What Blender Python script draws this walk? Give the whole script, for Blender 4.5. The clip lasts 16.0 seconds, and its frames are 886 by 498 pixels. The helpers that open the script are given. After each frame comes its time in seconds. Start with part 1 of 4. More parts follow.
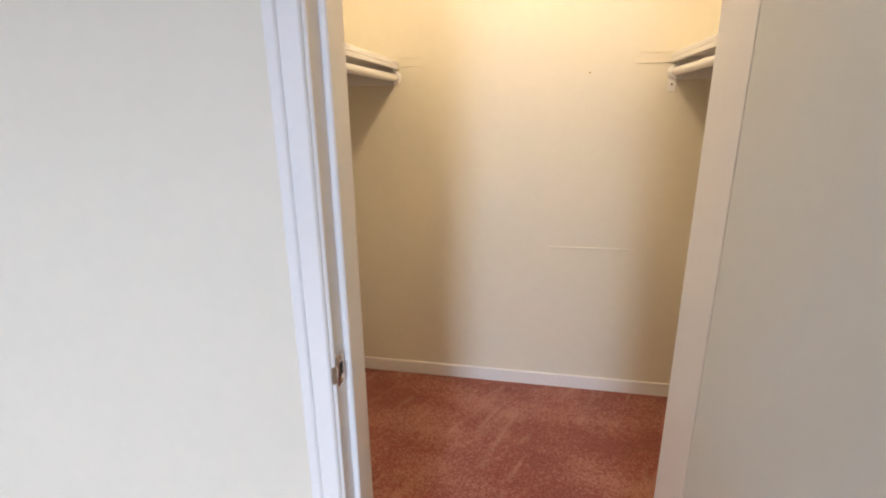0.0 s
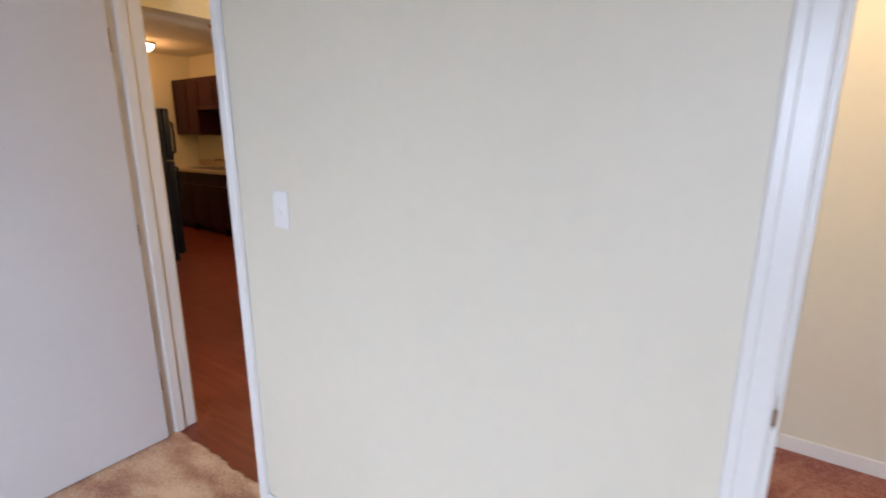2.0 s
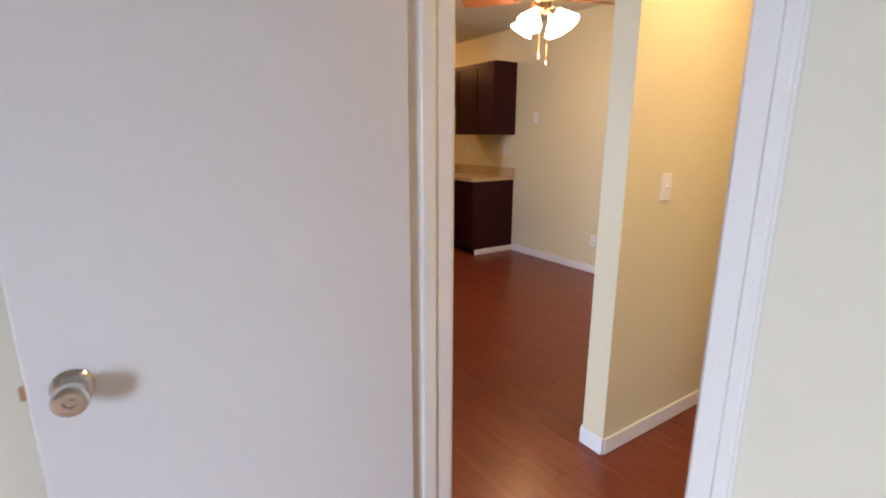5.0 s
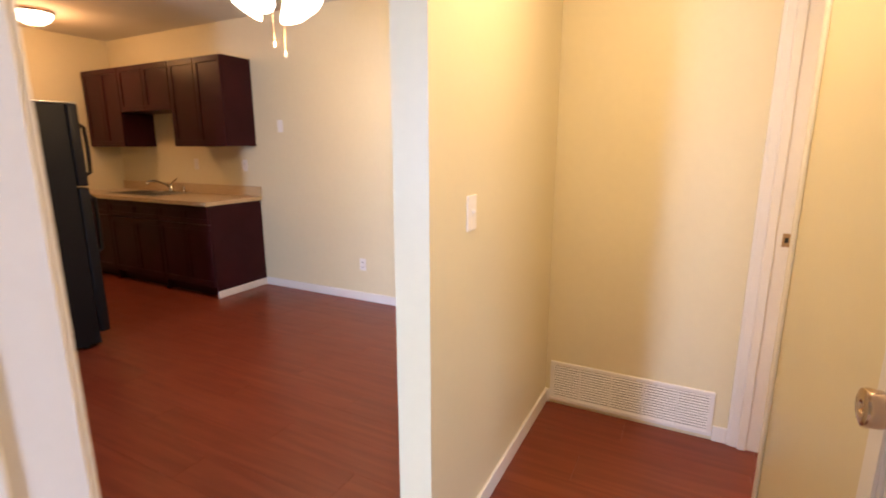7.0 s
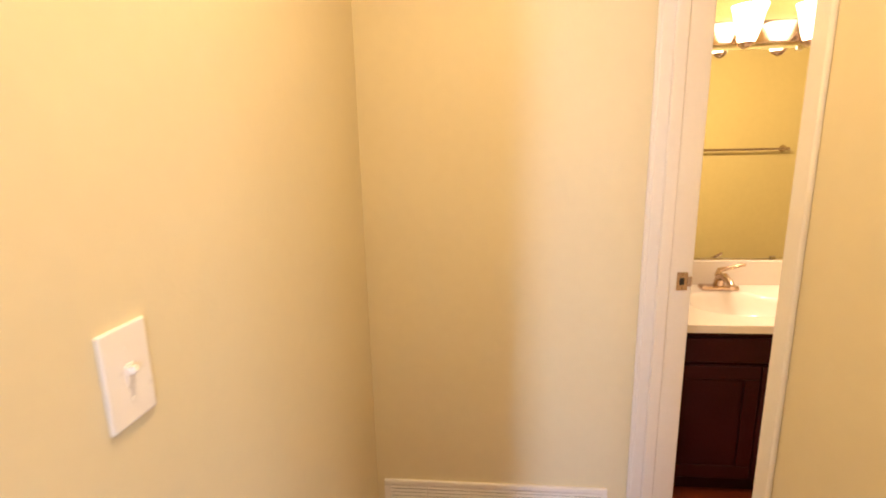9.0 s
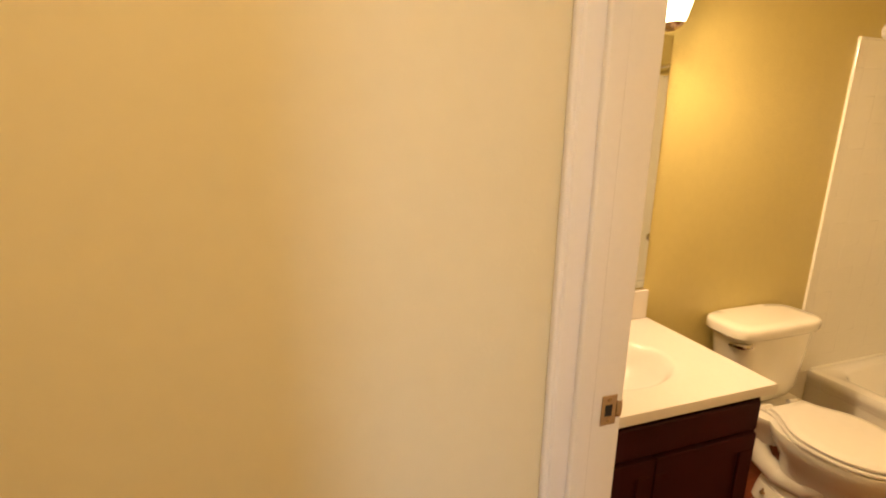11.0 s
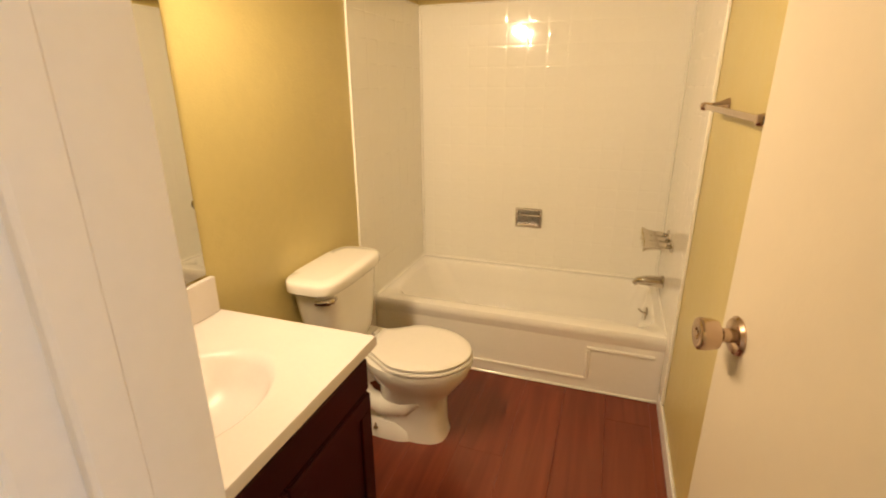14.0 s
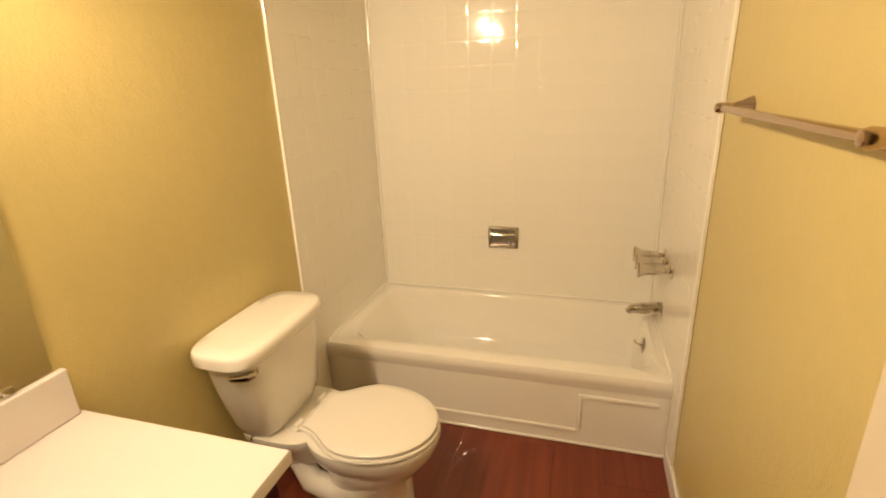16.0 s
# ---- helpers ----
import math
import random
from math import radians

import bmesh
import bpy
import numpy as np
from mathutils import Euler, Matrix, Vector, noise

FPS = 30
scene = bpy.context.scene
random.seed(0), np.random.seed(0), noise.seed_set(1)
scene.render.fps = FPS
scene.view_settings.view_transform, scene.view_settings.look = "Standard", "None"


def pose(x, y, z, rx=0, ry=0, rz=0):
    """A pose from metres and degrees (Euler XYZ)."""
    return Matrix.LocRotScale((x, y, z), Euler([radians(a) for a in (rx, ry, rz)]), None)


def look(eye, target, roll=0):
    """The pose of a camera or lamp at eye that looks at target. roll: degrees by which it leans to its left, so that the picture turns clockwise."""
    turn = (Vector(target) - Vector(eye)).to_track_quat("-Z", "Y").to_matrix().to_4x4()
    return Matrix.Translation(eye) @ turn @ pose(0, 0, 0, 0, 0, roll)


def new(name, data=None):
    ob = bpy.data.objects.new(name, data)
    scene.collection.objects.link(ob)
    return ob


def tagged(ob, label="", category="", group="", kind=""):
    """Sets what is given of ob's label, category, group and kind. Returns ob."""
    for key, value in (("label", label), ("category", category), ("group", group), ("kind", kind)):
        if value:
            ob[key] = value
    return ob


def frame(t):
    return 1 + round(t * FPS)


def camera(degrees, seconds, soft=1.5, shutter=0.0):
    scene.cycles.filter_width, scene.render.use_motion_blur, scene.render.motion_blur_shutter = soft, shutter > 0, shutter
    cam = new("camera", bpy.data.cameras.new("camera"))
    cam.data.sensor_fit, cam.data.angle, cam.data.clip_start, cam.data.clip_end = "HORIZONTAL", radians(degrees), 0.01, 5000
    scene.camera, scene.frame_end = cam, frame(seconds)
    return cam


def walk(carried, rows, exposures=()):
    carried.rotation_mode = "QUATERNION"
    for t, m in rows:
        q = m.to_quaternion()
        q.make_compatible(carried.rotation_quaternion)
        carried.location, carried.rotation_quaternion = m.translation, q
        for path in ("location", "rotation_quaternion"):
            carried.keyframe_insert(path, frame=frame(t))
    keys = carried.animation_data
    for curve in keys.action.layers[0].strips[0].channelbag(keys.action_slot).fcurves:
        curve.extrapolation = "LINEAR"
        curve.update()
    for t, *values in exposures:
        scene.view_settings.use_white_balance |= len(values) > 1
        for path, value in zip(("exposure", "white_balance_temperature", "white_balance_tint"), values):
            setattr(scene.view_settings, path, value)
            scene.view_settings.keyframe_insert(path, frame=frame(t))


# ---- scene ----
cam = camera(85.5, 16.0, soft=1.9, shutter=0.3)
PATH = [
    (0, (0.742, 3.265, 1.393), (-1.141, 2.89, 0.836), -0.6),
    (0.5, (0.887, 3.275, 1.389), (-0.972, 2.734, 0.886), -0.1),
    (1, (0.954, 3.238, 1.397), (-0.851, 2.516, 0.926), -0.8),
    (1.5, (0.954, 3.115, 1.41), (-0.759, 2.196, 0.939), -0.9),
    (2, (0.961, 2.893, 1.416), (-0.632, 1.776, 0.950), 0.0),
    (2.5, (1.022, 2.663, 1.428), (-0.425, 1.369, 0.949), 0.6),
    (3, (1.013, 2.497, 1.423), (-0.255, 1.029, 0.934), 0.8),
    (3.5, (0.939, 2.313, 1.415), (-0.139, 0.701, 0.928), 0.4),
    (3.7, (0.896, 2.22, 1.431), (-0.112, 0.564, 0.938), -0.0),
    (5.8, (0.481, 1.362, 1.376), (-0.81, -0.114, 0.985), 0.7),
    (6, (0.439, 1.291, 1.376), (-0.94, -0.105, 0.987), 0.8),
    (6.5, (0.269, 1.173, 1.382), (-1.314, 0.016, 0.985), 0.3),
    (7, (0.116, 1.116, 1.389), (-1.622, 0.217, 0.977), -0.1),
    (7.5, (-0.072, 1.05, 1.419), (-1.896, 0.352, 0.988), -0.8),
    (8, (-0.254, 0.987, 1.426), (-2.139, 0.477, 0.995), -1.7),
    (8.2, (-0.366, 0.966, 1.417), (-2.271, 0.516, 1.004), -2.0),
    (10.3, (-1.440, 0.854, 1.446), (-3.343, 1.190, 0.935), 1.3),
    (10.5, (-1.515, 0.884, 1.441), (-3.400, 1.312, 0.926), 1.1),
    (11, (-1.702, 0.966, 1.481), (-3.535, 1.604, 0.996), 0.8),
    (11.5, (-1.837, 1.044, 1.467), (-3.585, 1.898, 1.004), 0.6),
    (12, (-1.938, 1.111, 1.480), (-3.528, 2.213, 0.972), 0.1),
    (12.5, (-1.983, 1.160, 1.487), (-3.345, 2.516, 0.939), 0.0),
    (13, (-1.988, 1.190, 1.488), (-3.080, 2.758, 0.915), -0.5),
    (13.5, (-1.993, 1.236, 1.457), (-2.825, 2.948, 0.844), -0.6),
    (14, (-2.012, 1.26, 1.427), (-2.636, 3.049, 0.786), -0.3),
    (14.5, (-2.018, 1.319, 1.415), (-2.53, 3.144, 0.776), -0.3),
    (15, (-2.022, 1.435, 1.421), (-2.535, 3.262, 0.789), -1.1),
    (15.5, (-2.039, 1.571, 1.435), (-2.589, 3.387, 0.802), -1.5),
    (16, (-2.056, 1.681, 1.436), (-2.604, 3.495, 0.797), -2.2),
]
EXPOSURES = [
    (0.0, 0.14, 5900, 16),
    (1.0, 0.08, 5900, 16),
    (2.0, -0.04, 5950, 16),
    (3.0, -0.02, 6000, 16),
    (3.7, 0.0, 6050, 15),
    (5.8, 0.35, 5950, 16),
    (7.0, 0.62, 5750, 20),
    (8.2, 0.78, 5500, 20),
    (10.3, 0.2, 6800, 14),
    (12.0, 0.12, 6400, 12),
    (13.5, 0.15, 5850, 10),
    (16.0, 0.15, 5600, 10),
]
walk(cam, [(t, look(eye, target, roll)) for t, eye, target, roll in PATH], EXPOSURES)

# ---- light ----
world = bpy.data.worlds.new("world")
scene.world = world
world.use_nodes = True
sky = world.node_tree.nodes.new("ShaderNodeTexSky")
sky.sky_type = "NISHITA"
sky.sun_disc = False
sky.sun_elevation, sky.sun_rotation = radians(48), radians(200)
world.node_tree.links.new(sky.outputs[0], world.node_tree.nodes["Background"].inputs[0])
world.node_tree.nodes["Background"].inputs[1].default_value = 0.1

DAY = (0.765, 0.885, 1.0)
WARM = (1.0, 0.67, 0.29)


def window_light(name, m, w, h, watts, spread=180, colour=DAY):
    lamp = bpy.data.lights.new(name, "AREA")
    lamp.shape, lamp.size, lamp.size_y, lamp.energy, lamp.color = "RECTANGLE", w, h, watts, colour
    lamp.spread = math.radians(spread)
    ob = new(name, lamp)
    ob.matrix_world = m
    return ob


def bulb_light(name, place, watts, radius, colour=WARM):
    lamp = bpy.data.lights.new(name, "POINT")
    lamp.energy, lamp.shadow_soft_size, lamp.color = watts, radius, colour
    ob = new(name, lamp)
    ob.location = place
    return ob


def aimed_spot(name, m, watts, radius, cone, colour=WARM):
    """A wide soft-edged spot lamp, placed and aimed freely."""
    lamp = bpy.data.lights.new(name, "SPOT")
    lamp.energy, lamp.shadow_soft_size, lamp.color = watts, radius, colour
    lamp.spot_size, lamp.spot_blend = radians(cone), 1.0
    ob = new(name, lamp)
    ob.matrix_world = m
    return ob


window_light("bedroom_daylight", look((3.38, 3.02, 1.5), (1.9, 2.42, 0.34)), 0.50, 1.25, 55, 112)
window_light("living_daylight", look((3.38, -1.30, 1.3), (-0.4, -0.8, 0.2)), 0.50, 1.6, 42, 112, (0.74, 0.84, 1.0))
bulb_light("fan_bulbs", (-2.0, -1.0, 2.0), 26, 0.10, (1.0, 0.59, 0.21))
bulb_light("kitchen_bulb", (-2.3, -4.25, 2.40), 13, 0.10, (1.0, 0.43, 0.10))
def bowl_light(name, place, watts, size, colour=WARM):
    """A bulb behind a shallow glass bowl that throws its light down."""
    lamp = bpy.data.lights.new(name, "AREA")
    lamp.shape, lamp.size, lamp.energy, lamp.color = "DISK", size, watts, colour
    ob = new(name, lamp)
    ob.location = place
    return ob


bowl_light("hall_bulb", (-1.25, 0.93, 2.455), 13.0, 0.24, (1.0, 0.63, 0.26))
bulb_light("closet_bulb", (-0.75, 3.2, 2.42), 29, 0.05, (1.0, 0.74, 0.42))
# Added spots just outside the upward glass shades, aimed tubward to even the light.
for k in range(3):
    aimed_spot("vanity_fill_spot", look((-2.925, 1.70 + 0.25 * k, 1.915), (-2.445, 2.46 + 0.25 * k, 1.42)), 33.5, 0.04, 170, (1.0, 0.67, 0.35))

# ---- materials ----


def nodes_of(name):
    m = bpy.data.materials.new(name)
    m.use_nodes = True
    t = m.node_tree
    return m, t, t.nodes["Principled BSDF"], t.nodes.new("ShaderNodeTexCoord")


def noise_node(t, coord, scale, detail=3.0, stretch=None, socket="Object"):
    n = t.nodes.new("ShaderNodeTexNoise")
    n.inputs["Scale"].default_value, n.inputs["Detail"].default_value = scale, detail
    src = coord.outputs[socket]
    if stretch:
        mp = t.nodes.new("ShaderNodeMapping")
        mp.inputs["Scale"].default_value = stretch
        t.links.new(src, mp.inputs["Vector"])
        src = mp.outputs["Vector"]
    t.links.new(src, n.inputs["Vector"])
    return n


def ramp(t, src, stops):
    r = t.nodes.new("ShaderNodeValToRGB")
    e = r.color_ramp.elements
    while len(e) < len(stops):
        e.new(0.5)
    for k, (pos, col) in enumerate(stops):
        e[k].position, e[k].color = pos, (*col, 1)
    t.links.new(src, r.inputs["Fac"])
    return r


def bump(t, src, dist, strength, bsdf, prev=None):
    b = t.nodes.new("ShaderNodeBump")
    b.inputs["Distance"].default_value, b.inputs["Strength"].default_value = dist, strength
    t.links.new(src, b.inputs["Height"])
    if prev:
        t.links.new(prev.outputs[0], b.inputs["Normal"])
    t.links.new(b.outputs[0], bsdf.inputs["Normal"])
    return b


def mul(c, k):
    return tuple(min(1.0, v * k) for v in c)


def surface(name, col, rough=0.5, metal=0.0, var=0.05, var_scale=1.6, peel=0.0, peel_scale=140, rough_var=0.08, spec=0.5, coat=0.0):
    """Painted, moulded or metal surface: two scales of tone, uneven gloss, fine relief."""
    m, t, b, c = nodes_of(name)
    big = noise_node(t, c, var_scale, 4)
    small = noise_node(t, c, var_scale * 24, 3)
    mix = t.nodes.new("ShaderNodeMix")
    mix.inputs["Factor"].default_value = 0.35
    t.links.new(big.outputs["Fac"], mix.inputs[2])
    t.links.new(small.outputs["Fac"], mix.inputs[3])
    r = ramp(t, mix.outputs[0], [(0.3, mul(col, 1 - var)), (0.7, mul(col, 1 + var))])
    t.links.new(r.outputs[0], b.inputs["Base Color"])
    rr = t.nodes.new("ShaderNodeMapRange")
    rr.inputs["To Min"].default_value, rr.inputs["To Max"].default_value = max(0.02, rough - rough_var), rough + rough_var
    t.links.new(small.outputs["Fac"], rr.inputs["Value"])
    t.links.new(rr.outputs[0], b.inputs["Roughness"])
    b.inputs["Metallic"].default_value = metal
    b.inputs["Specular IOR Level"].default_value = spec
    b.inputs["Coat Weight"].default_value = coat
    if peel:
        p1 = noise_node(t, c, peel_scale, 2)
        b1 = bump(t, p1.outputs["Fac"], 0.001, peel, b)
        p2 = noise_node(t, c, peel_scale / 9, 3)
        bump(t, p2.outputs["Fac"], 0.004, peel * 0.5, b, b1)
    return m


def carpet(name, dark, mid, light, tufts, scale, strokes=None):
    m, t, b, c = nodes_of(name)
    patch = noise_node(t, c, scale, 6, (1.0, 0.45, 1.0))
    tuft = noise_node(t, c, 120, 4)
    mix = t.nodes.new("ShaderNodeMix")
    mix.inputs["Factor"].default_value = tufts
    t.links.new(patch.outputs["Fac"], mix.inputs[2])
    t.links.new(tuft.outputs["Fac"], mix.inputs[3])
    r = ramp(t, mix.outputs[0], [(0.41, dark), (0.5, mid), (0.59, light)])
    pile = r.outputs[0]
    if strokes:
        turn = t.nodes.new("ShaderNodeMapping")
        turn.inputs["Rotation"].default_value = (0, 0, radians(24))
        t.links.new(c.outputs["Object"], turn.inputs["Vector"])
        thin = t.nodes.new("ShaderNodeTexNoise")
        thin.inputs["Scale"].default_value, thin.inputs["Detail"].default_value, thin.inputs["Distortion"].default_value = 1.0, 5, 0.9
        squeeze = t.nodes.new("ShaderNodeMapping")
        squeeze.inputs["Scale"].default_value = (2.2, 15.0, 1.0)
        t.links.new(turn.outputs[0], squeeze.inputs["Vector"])
        t.links.new(squeeze.outputs[0], thin.inputs["Vector"])
        where = noise_node(t, c, 2.1, 2)
        both = t.nodes.new("ShaderNodeMath")
        both.operation = "MULTIPLY"
        t.links.new(thin.outputs["Fac"], both.inputs[0])
        t.links.new(where.outputs["Fac"], both.inputs[1])
        mask = ramp(t, both.outputs[0], [(0.30, (0, 0, 0)), (0.40, (0.55, 0.55, 0.55))])
        lay = t.nodes.new("ShaderNodeMix")
        lay.data_type = "RGBA"
        t.links.new(mask.outputs[0], lay.inputs["Factor"])
        t.links.new(pile, lay.inputs[6])
        lay.inputs[7].default_value = (*strokes, 1)
        pile = lay.outputs[2]
    t.links.new(pile, b.inputs["Base Color"])
    b.inputs["Roughness"].default_value = 0.95
    b.inputs["Sheen Weight"].default_value = 0.25
    b1 = bump(t, tuft.outputs["Fac"], 0.006, 0.9, b)
    bump(t, patch.outputs["Fac"], 0.02, 0.35, b, b1)
    return m


def laminate(name):
    m, t, b, c = nodes_of(name)
    info = t.nodes.new("ShaderNodeObjectInfo")
    add = t.nodes.new("ShaderNodeVectorMath")
    add.operation = "ADD"
    scl = t.nodes.new("ShaderNodeVectorMath")
    scl.operation = "SCALE"
    scl.inputs[0].default_value = (7.0, 13.0, 0.0)
    t.links.new(info.outputs["Random"], scl.inputs["Scale"])
    t.links.new(c.outputs["Object"], add.inputs[0])
    t.links.new(scl.outputs[0], add.inputs[1])
    mp = t.nodes.new("ShaderNodeMapping")
    mp.inputs["Scale"].default_value = (26, 1.6, 1)
    t.links.new(add.outputs[0], mp.inputs["Vector"])
    grain = t.nodes.new("ShaderNodeTexNoise")
    grain.inputs["Scale"].default_value, grain.inputs["Detail"].default_value = 1.0, 6
    grain.inputs["Distortion"].default_value = 0.6
    t.links.new(mp.outputs[0], grain.inputs["Vector"])
    r = ramp(t, grain.outputs["Fac"], [(0.25, (0.142, 0.024, 0.010)), (0.5, (0.180, 0.036, 0.015)), (0.78, (0.228, 0.054, 0.022))])
    hsv = t.nodes.new("ShaderNodeHueSaturation")
    rng = t.nodes.new("ShaderNodeMapRange")
    rng.inputs["To Min"].default_value, rng.inputs["To Max"].default_value = 0.96, 1.04
    t.links.new(info.outputs["Random"], rng.inputs["Value"])
    t.links.new(rng.outputs[0], hsv.inputs["Value"])
    t.links.new(r.outputs[0], hsv.inputs["Color"])
    t.links.new(hsv.outputs[0], b.inputs["Base Color"])
    smear = noise_node(t, c, 5, 5)
    rr = t.nodes.new("ShaderNodeMapRange")
    rr.inputs["To Min"].default_value, rr.inputs["To Max"].default_value = 0.21, 0.42
    t.links.new(smear.outputs["Fac"], rr.inputs["Value"])
    t.links.new(rr.outputs[0], b.inputs["Roughness"])
    bump(t, grain.outputs["Fac"], 0.0008, 0.35, b)
    return m


def emitter(name, col, strength):
    m, t, b, c = nodes_of(name)
    b.inputs["Base Color"].default_value = (0.85, 0.82, 0.76, 1)
    b.inputs["Roughness"].default_value = 0.3
    b.inputs["Emission Color"].default_value = (*col, 1)
    b.inputs["Emission Strength"].default_value = strength
    return m


def counter_stone(name):
    m, t, b, c = nodes_of(name)
    n = noise_node(t, c, 120, 4)
    r = ramp(t, n.outputs["Fac"], [(0.35, (0.36, 0.25, 0.13)), (0.5, (0.55, 0.42, 0.25)), (0.65, (0.66, 0.54, 0.36))])
    t.links.new(r.outputs[0], b.inputs["Base Color"])
    b.inputs["Roughness"].default_value = 0.35
    return m


M_WALL = surface("beige_wall_paint", (0.73, 0.69, 0.58), 0.5, var=0.035, var_scale=1.1, peel=0.35, peel_scale=120)
M_HALLWALL = surface("cream_wall_paint", (0.72, 0.66, 0.46), 0.40, var=0.03, var_scale=1.2, peel=0.3, peel_scale=110, rough_var=0.04)
M_BATHWALL = surface("satin_yellow_beige_wall_paint", (0.60, 0.505, 0.20), 0.36, var=0.05, var_scale=1.3, peel=1.1, peel_scale=170)
M_CEIL = surface("ceiling_paint", (0.70, 0.68, 0.63), 0.8, var=0.04, var_scale=2.0, peel=0.6, peel_scale=60)
M_TRIM = surface("white_trim_paint", (0.80, 0.79, 0.78), 0.33, var=0.03, var_scale=3.0, peel=0.12, peel_scale=90)
M_DOOR = surface("white_door_paint", (0.70, 0.70, 0.73), 0.45, var=0.03, var_scale=1.6, peel=0.2, peel_scale=160)
M_CLOSETDOOR = surface("grey_white_door_paint", (0.68, 0.70, 0.68), 0.45, var=0.03, var_scale=1.6, peel=0.2, peel_scale=160)
M_BATHDOOR = surface("cream_door_paint", (0.64, 0.57, 0.44), 0.4, var=0.03, var_scale=1.6, peel=0.25, peel_scale=120)
M_CARPET = carpet("tan_carpet", (0.30, 0.13, 0.075), (0.50, 0.31, 0.19), (0.66, 0.48, 0.33), 0.3, 6.5)
M_CLOSETCARPET = carpet("rust_carpet", (0.22, 0.052, 0.032), (0.29, 0.082, 0.053), (0.42, 0.185, 0.13), 0.58, 5.0, (0.50, 0.27, 0.19))
M_FLOOR = laminate("red_brown_laminate")
M_UNDER = surface("subfloor", (0.05, 0.02, 0.012), 0.8, var=0.1)
M_NICKEL = surface("satin_nickel", (0.56, 0.43, 0.32), 0.17, 1.0, var=0.02, var_scale=3, rough_var=0.01)
M_SATIN = surface("brushed_nickel", (0.60, 0.58, 0.55), 0.20, 1.0, var=0.03, var_scale=3, rough_var=0.03)
M_CHROME = surface("chrome", (0.62, 0.58, 0.51), 0.07, 1.0, var=0.02, var_scale=3, rough_var=0.01)
M_STEEL = surface("stainless_steel", (0.58, 0.56, 0.53), 0.28, 1.0, var=0.05, var_scale=6)
M_DARKWOOD = surface("espresso_wood", (0.034, 0.0062, 0.009), 0.34, spec=0.14, var=0.3, var_scale=4, peel=0.1, peel_scale=200)
M_BLACK = surface("black_enamel", (0.006, 0.0065, 0.009), 0.45, spec=0.22, var=0.2, var_scale=3, peel=0.3, peel_scale=220)
M_COUNTER = counter_stone("speckled_laminate_counter")
M_PORCELAIN = surface("white_porcelain", (0.87, 0.85, 0.79), 0.07, var=0.02, var_scale=2, rough_var=0.03, coat=0.4)
M_SEAT = surface("white_seat_plastic", (0.84, 0.81, 0.75), 0.22, var=0.02)
M_MARBLE = surface("cultured_marble", (0.74, 0.70, 0.68), 0.24, var=0.03, var_scale=4, rough_var=0.05)
M_TILE = surface("glazed_white_tile", (0.87, 0.85, 0.78), 0.065, var=0.02, var_scale=2, peel=0.04, peel_scale=25, rough_var=0.03)
M_GROUT = surface("painted_grout", (0.87, 0.85, 0.78), 0.12, var=0.02, var_scale=6)
M_PLATE = surface("white_plastic_plate", (0.84, 0.83, 0.82), 0.3, var=0.02)
# Near-black: painted shade in holes and behind louvres, also a few dark parts.
M_DARK = surface("recess_shade_and_dark_parts", (0.02, 0.018, 0.016), 0.7)
M_BLADE = surface("oak_fan_blade", (0.30, 0.12, 0.045), 0.4, var=0.2, var_scale=6)
M_BRASS = surface("antique_brass", (0.42, 0.30, 0.17), 0.35, 1.0, var=0.08, var_scale=8)
M_SHADE = emitter("lit_frosted_glass", (1.0, 0.80, 0.50), 9.0)
M_SHADE_DIM = emitter("lit_bathroom_glass", (1.0, 0.80, 0.50), 5.0)
M_MIRROR = surface("mirror_silver", (0.86, 0.87, 0.84), 0.02, 1.0, var=0.0, rough_var=0.0)
M_MIRROR.node_tree.nodes["Principled BSDF"].inputs["Roughness"].default_value = 0.015
M_GLASS, _t, _b, _c = nodes_of("clear_glass")
_b.inputs["Transmission Weight"].default_value, _b.inputs["Roughness"].default_value = 1.0, 0.0

# ---- mesh helpers ----


def box(bm, x0, x1, y0, y1, z0, z1, bevel=0.0, seg=1):
    r = bmesh.ops.create_cube(bm, size=1.0, matrix=Matrix.Translation(((x0 + x1) / 2, (y0 + y1) / 2, (z0 + z1) / 2)) @ Matrix.Diagonal((x1 - x0, y1 - y0, z1 - z0, 1)))
    if bevel:
        es = list({e for v in r["verts"] for e in v.link_edges})
        bmesh.ops.bevel(bm, geom=es, offset=bevel, segments=seg, profile=0.5, affect="EDGES")
    return r


def B(*dims, bevel=0.0, seg=1):
    bm = bmesh.new()
    box(bm, *dims, bevel=bevel, seg=seg)
    return bm


def lathe(profile, steps=28, m=None):
    """Turns (radius, height) pairs round z."""
    bm = bmesh.new()
    rings = []
    for r, z in profile:
        rings.append([bm.verts.new((r * math.cos(2 * math.pi * k / steps), r * math.sin(2 * math.pi * k / steps), z)) for k in range(steps)])
    for a, b in zip(rings, rings[1:]):
        for k in range(steps):
            bm.faces.new((a[k], a[(k + 1) % steps], b[(k + 1) % steps], b[k]))
    for ring, flip in ((rings[0], True), (rings[-1], False)):
        if profile[0 if flip else -1][0] > 1e-4:
            bm.faces.new(ring[::-1] if flip else ring)
    bmesh.ops.remove_doubles(bm, verts=bm.verts, dist=1e-5)
    if m:
        bm.transform(m)
    bmesh.ops.recalc_face_normals(bm, faces=bm.faces)
    return bm


